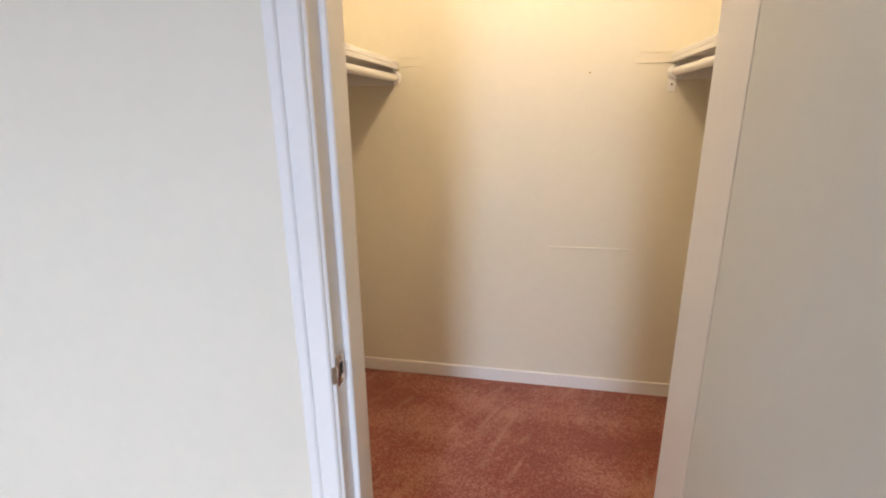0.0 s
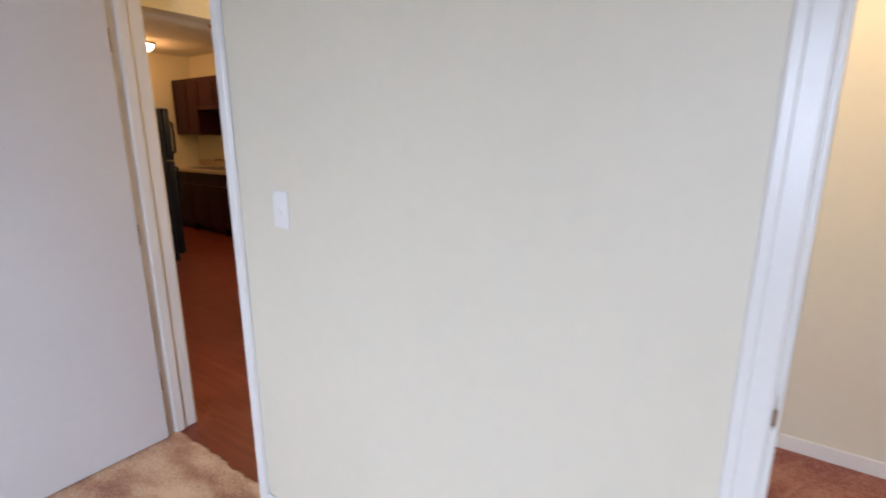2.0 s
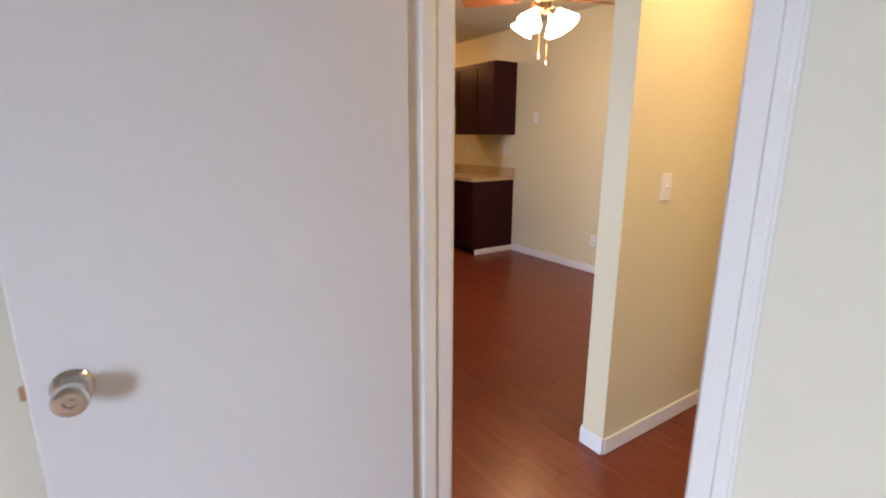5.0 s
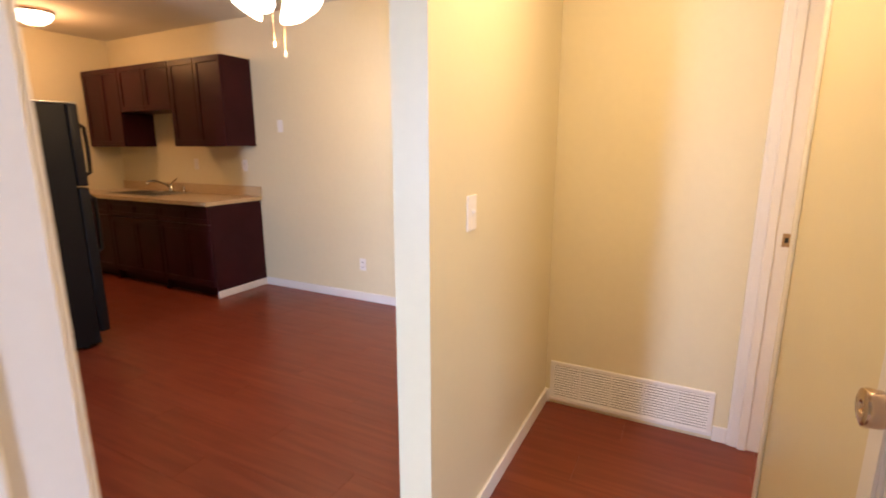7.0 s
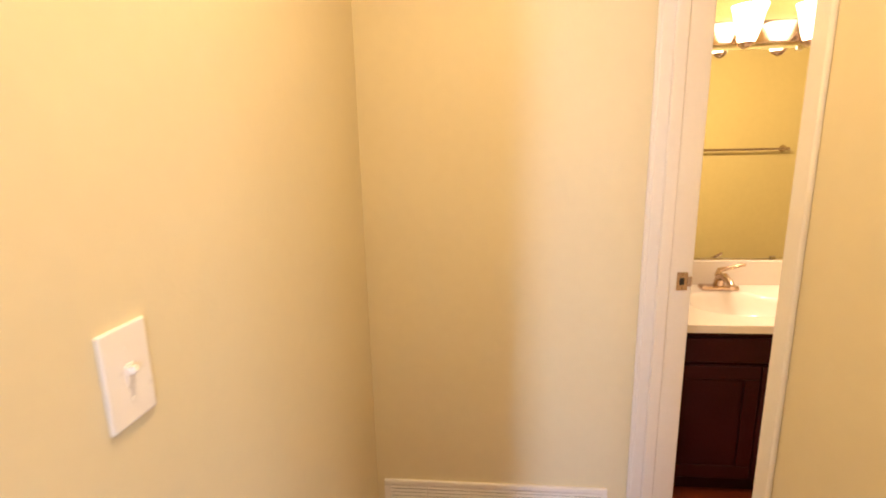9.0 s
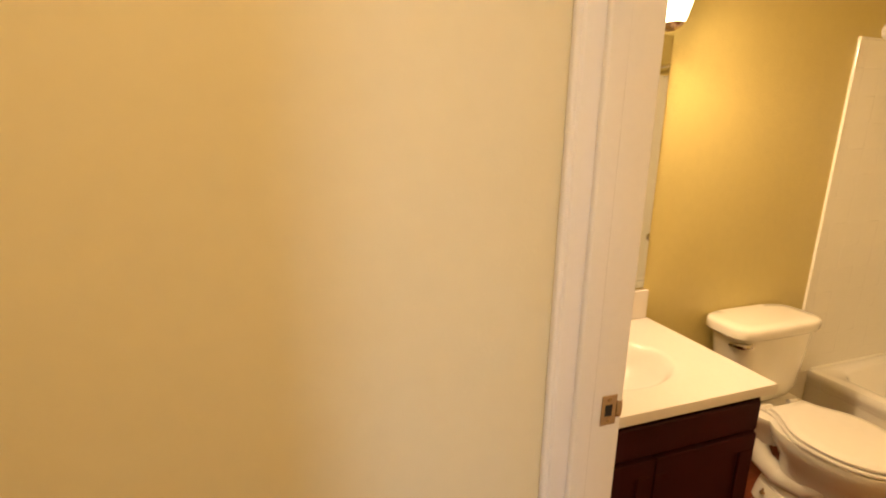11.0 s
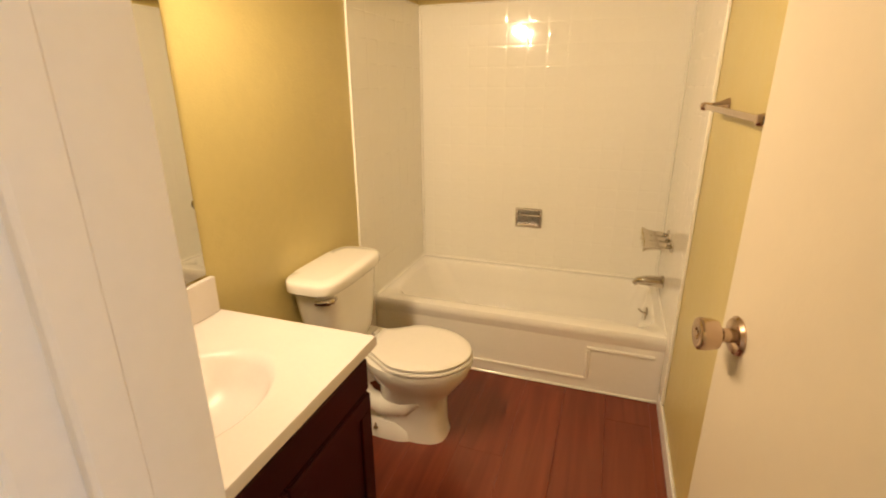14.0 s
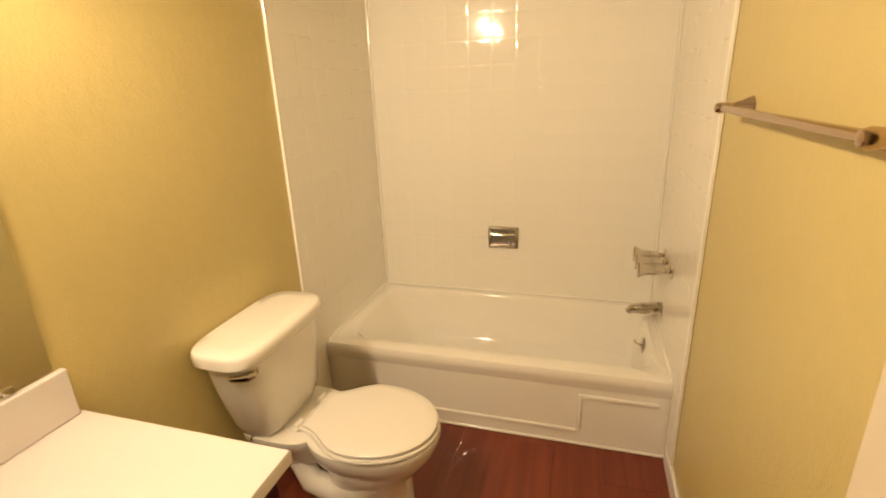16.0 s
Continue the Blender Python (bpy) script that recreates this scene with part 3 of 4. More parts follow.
for k in range(1, 5):
    y = gy0 + k * (gy1 - gy0) / 5
    part("divider", B(gx, gx + 0.0108, y - 0.003, y + 0.003, gz0 + 0.02, gz1 - 0.02), M_TRIM, g)


# ---- closet fittings ----
def closet_side(y_wall, y_front, s, label):
    """Shelf with cleat, hanging rod and rod sockets; s is the way from the wall to the room."""
    e = thing("closet_shelf", (-0.85, (y_wall + y_front) / 2, 1.56), label, "shelf")
    a, b = sorted((y_wall, y_front))
    part("shelf_board", B(-1.537, -0.075, a, b, 1.592, 1.611, bevel=0.002), M_TRIM, e)
    fa, fb = sorted((y_front, y_front - s * 0.018))
    part("front_lip", B(-1.5375, -0.075, fa, fb, 1.574, 1.5915, bevel=0.002), M_TRIM, e)
    ca, cb = sorted((y_wall, y_wall + s * 0.018))
    part("cleat", B(-1.537, -0.075, ca, cb, 1.506, 1.5915, bevel=0.002), M_TRIM, e)
    ea, eb = sorted((y_wall + s * 0.018, y_front - s * 0.02))
    part("back_cleat", B(-1.5375, -1.519, ea, eb, 1.506, 1.5915, bevel=0.002), M_TRIM, e)
    r = thing("closet_rod", (-0.85, y_front - s * 0.035, 1.49), "white painted closet rod under the shelf", "closet rod")
    yr = y_front - s * 0.02
    part("rod", tube([(-1.524, yr, 1.538), (-0.075, yr, 1.538)], 0.0165, 18), M_TRIM, r, "", True)
    part("rod_socket", lathe([(0.0, 0.0), (0.03, 0.0), (0.03, 0.006), (0.022, 0.013), (0.0, 0.013)], 20, pose(-1.538, yr, 1.538, 0, 90, 0)), M_TRIM, r, "", True)
    return e


closet_side(2.30, 2.612, 1, "white painted closet shelf with a cleat on the side wall")
closet_side(4.10, 3.788, -1, "white painted closet shelf with a cleat on the side wall")
br = thing("shelf_bracket_plate", (-1.536, 3.80, 1.46), "small white bracket plate screwed to the closet wall", "bracket")
part("plate", B(-1.538, -1.534, 3.785, 3.818, 1.458, 1.523, bevel=0.001), M_TRIM, br)
part("screw", lathe([(0.0, 0.0), (0.004, 0.0), (0.0, 0.002)], 10, pose(-1.534, 3.801, 1.488, 0, 90, 0)), M_DARK, br)
mk = thing("paint_ridges", (-1.537, 3.3, 1.5), "thin paint ridges left by removed shelf cleats", "wall marks", kind="structure")
for y0, y1, z in ((2.612, 2.722, 1.626), (2.612, 2.73, 1.588), (3.665, 3.788, 1.618), (3.655, 3.788, 1.576), (3.33, 3.72, 0.755)):
    part("ridge", B(-1.5385, -1.5345, y0, y1, z - 0.002, z + 0.002, bevel=0.0006), M_WALL, mk)
nail = thing("wall_nail", (-1.534, 3.465, 1.54), "small bent nail in the closet wall", "nail")
part("nail_head", lathe([(0.0, 0.0), (0.002, 0.0), (0.002, 0.012), (0.004, 0.012), (0.0, 0.014)], 8, pose(-1.538, 3.465, 1.54, 0, 90, 0)), M_BRASS, nail)


# ---- ceiling lamps ----
def flush_lamp(x, y, r, label):
    e = thing("ceiling_lamp", (x, y, CEIL), label, "ceiling lamp")
    part("canopy", lathe([(0.0, 0.0), (r, 0.0), (r, -0.016), (r * 0.92, -0.03), (0.0, -0.03)], 36, pose(x, y, CEIL)), M_NICKEL, e, "nickel rim", True)
    part("glass_bowl", lathe([(r * 0.90, -0.03), (r * 0.88, -0.05), (r * 0.72, -0.088), (r * 0.45, -0.115), (r * 0.15, -0.126), (0.0, -0.127)], 36, pose(x, y, CEIL)), M_SHADE, e, "lit frosted glass bowl", True)
    part("finial", lathe([(0.0, -0.126), (0.008, -0.126), (0.010, -0.135), (0.006, -0.146), (0.0, -0.148)], 14, pose(x, y, CEIL)), M_NICKEL, e, "", True)


flush_lamp(-2.3, -4.25, 0.165, "frosted glass flush ceiling lamp, lit, in the kitchen")
flush_lamp(-1.25, 0.93, 0.14, "frosted glass flush ceiling lamp, lit, in the hall")
e = thing("closet_lamp", (-0.75, 3.2, CEIL), "bare lit bulb in a white ceiling holder", "ceiling lamp")
part("holder", lathe([(0.0, 0.0), (0.055, 0.0), (0.055, -0.02), (0.03, -0.05), (0.0, -0.05)], 24, pose(-0.75, 3.2, CEIL)), M_PLATE, e, "", True)
part("bulb", lathe([(0.014, -0.05), (0.016, -0.065), (0.03, -0.095), (0.03, -0.115), (0.018, -0.135), (0.0, -0.14)], 20, pose(-0.75, 3.2, CEIL)), M_SHADE, e, "lit bulb", True)

# ---- ceiling fan ----
FX, FY = -2.0, -1.0
fan = thing("ceiling_fan", (FX, FY, CEIL), "brass ceiling fan with oak blades and lit glass shades", "ceiling fan")
F = pose(FX, FY, 0)
part("canopy", lathe([(0.0, CEIL), (0.07, CEIL), (0.065, CEIL - 0.03), (0.02, CEIL - 0.06), (0.0, CEIL - 0.06)], 28, F), M_BRASS, fan, "", True)
part("downrod", tube([(FX, FY, CEIL - 0.05), (FX, FY, 2.46)], 0.012), M_BRASS, fan, "", True)
part("motor_housing", lathe([(0.0, 2.47), (0.06, 2.47), (0.11, 2.45), (0.12, 2.40), (0.115, 2.345), (0.07, 2.32), (0.045, 2.30), (0.0, 2.30)], 36, F), M_BRASS, fan, "", True)
part("light_kit", lathe([(0.0, 2.31), (0.05, 2.30), (0.055, 2.26), (0.04, 2.235), (0.0, 2.23)], 28, F), M_BRASS, fan, "", True)
for k in range(5):
    a = 20 + 72 * k
    R = pose(FX, FY, 2.335, 0, 0, a)
    arm = B(0.09, 0.22, -0.018, 0.018, -0.004, 0.004, bevel=0.003)
    arm.transform(R)
    part("blade_arm", arm, M_BRASS, fan)
    n = 14
    outline = [(0.19 + 0.39 * q / n, 0.05 + 0.017 * q / n) for q in range(n)] + [(0.58 + 0.02 * math.sin(q), 0.067 * math.cos(q)) for q in (0.0, 0.5, 1.0, 1.57)]
    ring = [(x, y) for x, y in outline] + [(x, -y) for x, y in outline[::-1]][1:]
    blade = loft([[Vector((x, y, z)) for x, y in ring] for z in (-0.004, 0.003)])
    blade.transform(R @ pose(0, 0, 0.008, 11, 0, 0))
    part("blade", blade, M_BLADE, fan, "oak stained blade")
for k in range(4):
    a = radians(15 + 90 * k)
    dx, dy = math.cos(a), math.sin(a)
    p = [(FX + dx * q, FY + dy * q, z) for q, z in ((0.04, 2.262), (0.075, 2.275), (0.10, 2.262), (0.112, 2.238))]
    arm = part("lamp_arm", tube(p, 0.008, 10), M_BRASS, fan, "", True)
    S = Matrix.Translation((FX + dx * 0.112, FY + dy * 0.112, 2.24)) @ Matrix.Rotation(a, 4, "Z") @ Matrix.Rotation(radians(-38), 4, "Y") @ Matrix.Diagonal((1.2, 1.2, 1.05, 1))
    part("glass_shade", lathe([(0.022, 0.0), (0.026, -0.02), (0.045, -0.055), (0.062, -0.095), (0.074, -0.118), (0.0735, -0.120), (0.058, -0.096), (0.041, -0.057), (0.0, -0.03)], 28, S), M_SHADE, fan, "lit bell-shaped glass shade", True)
for dx, dy, z in ((0.02, -0.02, 1.97), (-0.022, 0.018, 1.92)):
    ch = part("pull_chain", tube([(FX + dx, FY + dy, 2.24), (FX + dx, FY + dy, z)], 0.0013, 8), M_BRASS, fan, "thin brass pull chain", True)
    part("chain_pull", lathe([(0.0, z + 0.004), (0.004, z), (0.007, z - 0.022), (0.005, z - 0.03), (0.0, z - 0.031)], 14, pose(FX + dx, FY + dy, 0)), M_PLATE, ch, "", True)


# ---- kitchen ----
def shaker(x, y0, y1, z0, z1, parent, name, t=0.019):
    """A front that faces +x: a slab with a raised frame round a recessed panel."""
    p = part(name, B(x, x + t * 0.55, y0, y1, z0, z1, bevel=0.001), M_DARKWOOD, parent)
    w = min(0.055, (z1 - z0) * 0.28)
    bm = bmesh.new()
    box(bm, x + t * 0.5, x + t, y0, y1, z1 - w, z1, bevel=0.0015)
    box(bm, x + t * 0.5, x + t, y0, y1, z0, z0 + w, bevel=0.0015)
    box(bm, x + t * 0.5, x + t, y0, y0 + w, z0 + w, z1 - w, bevel=0.0015)
    box(bm, x + t * 0.5, x + t, y1 - w, y1, z0 + w, z1 - w, bevel=0.0015)
    part("panel_frame", bm, M_DARKWOOD, p)
    return p


KX = -3.345
for y1, y0, kind in ((-2.75, -3.50, "door"), (-3.502, -4.335, "sink"), (-4.337, -5.045, "door")):
    c = thing("base_cabinet", (KX + 0.3, (y0 + y1) / 2, 0.0), "espresso wood kitchen base cabinet with panelled doors", "cabinet", "kitchen base cabinets")
    bm = bmesh.new()
    box(bm, KX + 0.002, KX + 0.59, y0, y1, 0.10, 0.878)
    box(bm, KX + 0.002, KX + 0.52, y0, y1 - 0.018, 0.0, 0.0995)
    box(bm, KX + 0.002, KX + 0.59, y1 - 0.018, y1, 0.0, 0.0995)
    part("body", bm, M_DARKWOOD, c)
    mid = (y0 + y1) / 2
    for a, b in ((y0 + 0.004, mid - 0.002), (mid + 0.002, y1 - 0.004)):
        shaker(KX + 0.591, a, b, 0.115, 0.70, c, "door")
        shaker(KX + 0.591, a, b, 0.706, 0.868, c, "drawer_front")
ct = thing("kitchen_counter", (KX + 0.3, -3.8, 0.88), "speckled tan laminate counter with backsplash", "countertop")
SX0, SX1, SY0, SY1 = -3.25, -2.84, -4.52, -3.72
bm = bmesh.new()
X1, YA, YB = KX + 0.64, -5.049, -2.725
for d in ((KX, SX0, YA, YB), (SX1, X1, YA, YB), (SX0, SX1, YA, SY0), (SX0, SX1, SY1, YB)):
    box(bm, *d, 0.879, 0.915)
part("counter_top", bm, M_COUNTER, ct)
part("backsplash", B(KX, KX + 0.02, YA, YB, 0.9155, 1.015, bevel=0.003), M_COUNTER, ct)
sk = thing("kitchen_sink", ((SX0 + SX1) / 2, (SY0 + SY1) / 2, 0.9), "stainless steel double bowl drop-in sink", "sink")
bm = bmesh.new()
for d in ((SX0 - 0.02, SX0 + 0.05, SY0 - 0.02, SY1 + 0.02), (SX1 - 0.025, SX1 + 0.02, SY0 - 0.02, SY1 + 0.02), (SX0 + 0.05, SX1 - 0.025, SY0 - 0.02, SY0 + 0.025), (SX0 + 0.05, SX1 - 0.025, SY1 - 0.025, SY1 + 0.02), (SX0 + 0.05, SX1 - 0.025, -4.115, -4.085)):
    box(bm, *d, 0.9155, 0.921, bevel=0.0015)
part("rim", bm, M_STEEL, sk)
for a, b in ((SY0 + 0.025, -4.115), (-4.085, SY1 - 0.025)):
    bm = bmesh.new()
    x0, x1 = SX0 + 0.05, SX1 - 0.025
    box(bm, x0, x1, a, b, 0.76, 0.765)
    for d in ((x0 - 0.002, x0, a, b), (x1, x1 + 0.002, a, b), (x0, x1, a - 0.002, a), (x0, x1, b, b + 0.002)):
        box(bm, *d, 0.76, 0.917)
    part("bowl", bm, M_STEEL, sk)
fc = thing("kitchen_faucet", (-3.25, -4.02, 0.92), "chrome single lever kitchen faucet", "faucet")
part("base_plate", B(-3.275, -3.225, -4.13, -3.91, 0.921, 0.933, bevel=0.005, seg=2), M_CHROME, fc, "", True)
part("body", lathe([(0.0, 0.93), (0.027, 0.93), (0.025, 0.985), (0.018, 1.0), (0.0, 1.003)], 24, pose(-3.25, -4.02, 0)), M_CHROME, fc, "", True)
part("spout", tube([(-3.25, -4.02, 0.965), (-3.20, -4.03, 1.01), (-3.12, -4.05, 1.045), (-3.04, -4.07, 1.04), (-3.02, -4.075, 1.02)], [0.014, 0.013, 0.012, 0.011, 0.012], 14), M_CHROME, fc, "", True)
part("lever", tube([(-3.25, -4.02, 0.998), (-3.26, -4.0, 1.03), (-3.285, -3.95, 1.07)], [0.012, 0.008, 0.006], 12), M_CHROME, fc, "", True)
part("sprayer", lathe([(0.0, 0.921), (0.022, 0.921), (0.015, 0.935), (0.013, 0.985), (0.0, 0.99)], 18, pose(-3.25, -3.80, 0)), M_CHROME, fc, "", True)

for y1, y0, z0 in ((-2.75, -3.50, 1.41), (-3.502, -4.335, 1.765), (-4.337, -5.0, 1.41)):
    c = thing("wall_cabinet", (KX + 0.17, (y0 + y1) / 2, z0), "espresso wood wall cabinet above the counter" if z0 < 1.5 else "short espresso wood wall cabinet above the sink", "cabinet", "kitchen wall cabinets")
    part("body", B(KX + 0.001, KX + 0.325, y0, y1, z0, 2.22, bevel=0.001), M_DARKWOOD, c)
    mid = (y0 + y1) / 2
    for a, b in ((y0 + 0.003, mid - 0.002), (mid + 0.002, y1 - 0.003)):
        shaker(KX + 0.326, a, b, z0 + 0.003, 2.217, c, "door")

fr = thing("refrigerator", (-1.32, -2.9, 0.0), "black textured top-freezer refrigerator", "refrigerator")
FR0, FR1, FY0, FY1 = -1.63, -0.955, -3.26, -2.55
part("case", B(FR0, FR1, FY0, FY1, 0.03, 1.675, bevel=0.006, seg=2), M_BLACK, fr)
part("freezer_door", B(-1.705, FR0 - 0.006, FY0, FY1, 1.14, 1.68, bevel=0.012, seg=3), M_BLACK, fr, "black freezer door", True)
part("fridge_door", B(-1.705, FR0 - 0.006, FY0, FY1, 0.10, 1.13, bevel=0.012, seg=3), M_BLACK, fr, "black refrigerator door", True)
part("kick_grille", B(-1.64, FR0 - 0.002, FY0 + 0.02, FY1 - 0.02, 0.02, 0.095), M_DARK, fr)
part("top_cap", B(-1.704, FR1, FY0 + 0.002, FY1 - 0.002, 1.6805, 1.69, bevel=0.003), M_STEEL, fr)
for z0, z1 in ((1.20, 1.56), (0.66, 1.08)):
    h = part("handle", tube([(-1.704, FY1 - 0.055, z0), (-1.75, FY1 - 0.055, z0 + 0.03), (-1.755, FY1 - 0.055, (z0 + z1) / 2), (-1.75, FY1 - 0.055, z1 - 0.03), (-1.704, FY1 - 0.055, z1)], 0.013, 12), M_BLACK, fr, "black bar handle", True)
for y in (FY0 + 0.06, FY1 - 0.06):
    part("foot", lathe([(0.0, 0.0), (0.02, 0.0), (0.016, 0.03), (0.0, 0.03)], 14, pose(-1.56, y, 0)), M_BLACK, fr, "", True)
    part("foot", lathe([(0.0, 0.0), (0.02, 0.0), (0.016, 0.03), (0.0, 0.03)], 14, pose(-1.02, y, 0)), M_BLACK, fr, "", True)

# ---- bathroom ----
WX, EX = -3.155, -1.68
# vanity
van = thing("vanity_cabinet", (-2.88, 1.9, 0.0), "espresso wood bathroom vanity cabinet", "cabinet")
VX, V0, V1 = -2.625, 1.53, 2.325
bm = bmesh.new()
box(bm, WX + 0.002, VX, V0, V1, 0.09, 0.58)
box(bm, VX - 0.018, VX, V0, V1, 0.58, 0.728)
box(bm, WX + 0.002, VX - 0.018, V1 - 0.018, V1, 0.58, 0.728)
box(bm, WX + 0.002, VX - 0.018, V0, V0 + 0.018, 0.58, 0.728)
box(bm, WX + 0.002, VX - 0.06, V0, V1, 0.0, 0.0895)
part("body", bm, M_DARKWOOD, van)
vm = (V0 + V1) / 2
part("false_drawer", B(VX + 0.0005, VX + 0.017, V0 + 0.015, V1 - 0.015, 0.60, 0.70, bevel=0.004), M_DARKWOOD, van)
for a, b in ((V0 + 0.015, vm - 0.003), (vm + 0.003, V1 - 0.015)):
    shaker(VX + 0.0005, a, b, 0.105, 0.588, van, "door")

top = thing("washbasin", (-2.88, 1.92, 0.73), "white cultured marble washbasin counter with oval bowl", "washbasin")
TX, T0, T1, TZ = -2.592, 1.512, 2.343, 0.757
BCX, BCY, BA, BB = -2.865, 1.95, 0.16, 0.205
bm = bmesh.new()
N = 64
outer, rims = [], []


def on_rectangle(a):
    ca, sa = math.cos(a), math.sin(a)
    hx = (TX - BCX) if ca > 0 else (BCX - (WX + 0.001))
    hy = (T1 - BCY) if sa > 0 else (BCY - T0)
    k = min(hx / max(abs(ca), 1e-6), hy / max(abs(sa), 1e-6))
    return BCX + k * ca, BCY + k * sa


angles = sorted([2 * math.pi * k / N for k in range(N)] + [math.atan2(y - BCY, x - BCX) % (2 * math.pi) for x in (TX, WX + 0.001) for y in (T0, T1)])
rect = [on_rectangle(a) for a in angles]
rings = [[bm.verts.new((x, y, TZ - 0.03)) for x, y in rect], [bm.verts.new((x, y, TZ - 0.004)) for x, y in rect], [bm.verts.new((BCX + (x - BCX) * 0.993, BCY + (y - BCY) * 0.993, TZ)) for x, y in rect]]
for f, dz in ((1.10, 0.0), (1.05, -0.001), (1.0, -0.006), (0.93, -0.025), (0.82, -0.06), (0.64, -0.095), (0.40, -0.115), (0.12, -0.122)):
    rings.append([bm.verts.new((BCX + BA * f * math.cos(a), BCY + BB * f * math.sin(a), TZ + dz)) for a in angles])
for ra, rb in zip(rings, rings[1:]):
    for k in range(len(angles)):
        bm.faces.new((ra[k], ra[(k + 1) % len(angles)], rb[(k + 1) % len(angles)], rb[k]))
bmesh.ops.recalc_face_normals(bm, faces=bm.faces)
part("counter_with_basin", bm, M_MARBLE, top, "", True)
part("backsplash", B(WX + 0.001, WX + 0.021, T0, T1 - 0.012, TZ + 0.0005, 0.876, bevel=0.004, seg=2), M_MARBLE, top)
part("drain", lathe([(0.0, 0.0), (0.014, 0.0), (0.015, 0.002), (0.011, 0.003), (0.0, 0.001)], 24, pose(BCX, BCY, TZ - 0.1222)), M_NICKEL, top, "worn nickel drain", True)

fa = thing("vanity_faucet", (-3.06, 1.95, TZ), "nickel centre-set faucet with lever on the vanity top", "faucet")
part("base", B(-3.085, -3.03, 1.868, 2.032, TZ + 0.0005, TZ + 0.022, bevel=0.008, seg=3), M_NICKEL, fa, "", True)
part("spout", tube([(-3.06, 1.95, TZ + 0.015), (-3.05, 1.95, TZ + 0.06), (-3.01, 1.95, TZ + 0.075), (-2.95, 1.95, TZ + 0.06), (-2.935, 1.95, TZ + 0.045)], [0.024, 0.021, 0.017, 0.013, 0.012], 16), M_NICKEL, fa, "", True)
part("lever", tube([(-3.065, 1.95, TZ + 0.06), (-3.07, 1.955, TZ + 0.09), (-3.055, 1.995, TZ + 0.105), (-3.03, 2.045, TZ + 0.125)], [0.02, 0.014, 0.008, 0.006], 12), M_NICKEL, fa, "", True)

# mirror
mi = thing("wall_mirror", (-3.15, 1.9, 0.88), "frameless wall mirror on clips above the vanity", "mirror")
part("mirror_glass", B(WX + 0.002, WX + 0.008, 1.53, 2.312, 0.884, 1.812, bevel=0.0015), M_MIRROR, mi)
for y in (1.62, 2.22):
    part("clip", B(WX + 0.001, WX + 0.014, y - 0.012, y + 0.012, 0.8785, 0.896, bevel=0.002), M_CHROME, mi, "small chrome clip")
    part("clip", B(WX + 0.001, WX + 0.014, y - 0.012, y + 0.012, 1.800, 1.82, bevel=0.002), M_CHROME, mi, "small chrome clip")

# vanity light
vl = thing("vanity_light", (-3.14, 1.93, 1.98), "three-shade nickel vanity wall light, lit, above the mirror", "wall lamp")
part("backplate", B(WX + 0.0005, WX + 0.03, 1.58, 2.28, 1.832, 1.925, bevel=0.008, seg=2), M_NICKEL, vl, "brushed nickel bar", True)
for k in range(3):
    y = 1.70 + 0.25 * k
    part("arm", tube([(WX + 0.028, y, 1.87), (WX + 0.06, y, 1.825), (WX + 0.10, y, 1.805), (WX + 0.125, y, 1.804)], 0.008, 10), M_NICKEL, vl, "", True)
    part("cup", lathe([(0.0, 1.800), (0.010, 1.801), (0.024, 1.810), (0.030, 1.820), (0.0, 1.822)], 20, pose(-3.03, y, 0)), M_NICKEL, vl, "", True)
    part("glass_shade", lathe([(0.029, 1.8205), (0.036, 1.838), (0.047, 1.88), (0.056, 1.925), (0.067, 1.96), (0.065, 1.96), (0.053, 1.924), (0.044, 1.88), (0.033, 1.845), (0.0, 1.835)], 28, pose(-3.03, y, 0)), M_SHADE_DIM, vl, "lit tulip-shaped glass shade opening upward", True)

# toilet
TY = 2.885
to = thing("toilet", (-2.8, TY, 0.0), "white two-piece porcelain toilet with closed round lid", "toilet")


def superring(cx, cy, hx, hy, z, n=40, p=4.0):
    out = []
    for k in range(n):
        a = 2 * math.pi * k / n
        ca, sa = math.cos(a), math.sin(a)
        q = 1 / (abs(ca) ** p + abs(sa) ** p) ** (1 / p)
        out.append(Vector((cx + q * ca * hx, cy + q * sa * hy, z)))
    return out


def pan(front, back, half, rear, z, n=20):
    """A ring with a round front and straight sides that narrow to a squared back."""
    pts = []
    for k in range(n + 1):
        a = math.pi * (k / n - 0.5)
        pts.append(Vector((-2.70 + front * math.cos(a) ** 0.94, TY + half * math.sin(a), z)))
    for k in range(1, 8):
        q = k / 7
        w = rear + (half - rear) * (0.5 + 0.5 * math.cos(math.pi * q ** 1.15))
        pts.append(Vector((-2.70 - back * q, TY + w, z)))
    return pts + [Vector((p.x, 2 * TY - p.y, z)) for p in pts[:n:-1]]


tank = loft([superring(-3.045, TY, 0.060, 0.125, 0.375), superring(-3.043, TY, 0.073, 0.15, 0.385), superring(-3.041, TY, 0.084, 0.173, 0.43), superring(-3.038, TY - 0.016, 0.094, 0.196, 0.57), superring(-3.036, TY - 0.026, 0.101, 0.212, 0.691)])
part("tank", tank, M_PORCELAIN, to, "", True)
LY = TY - 0.028
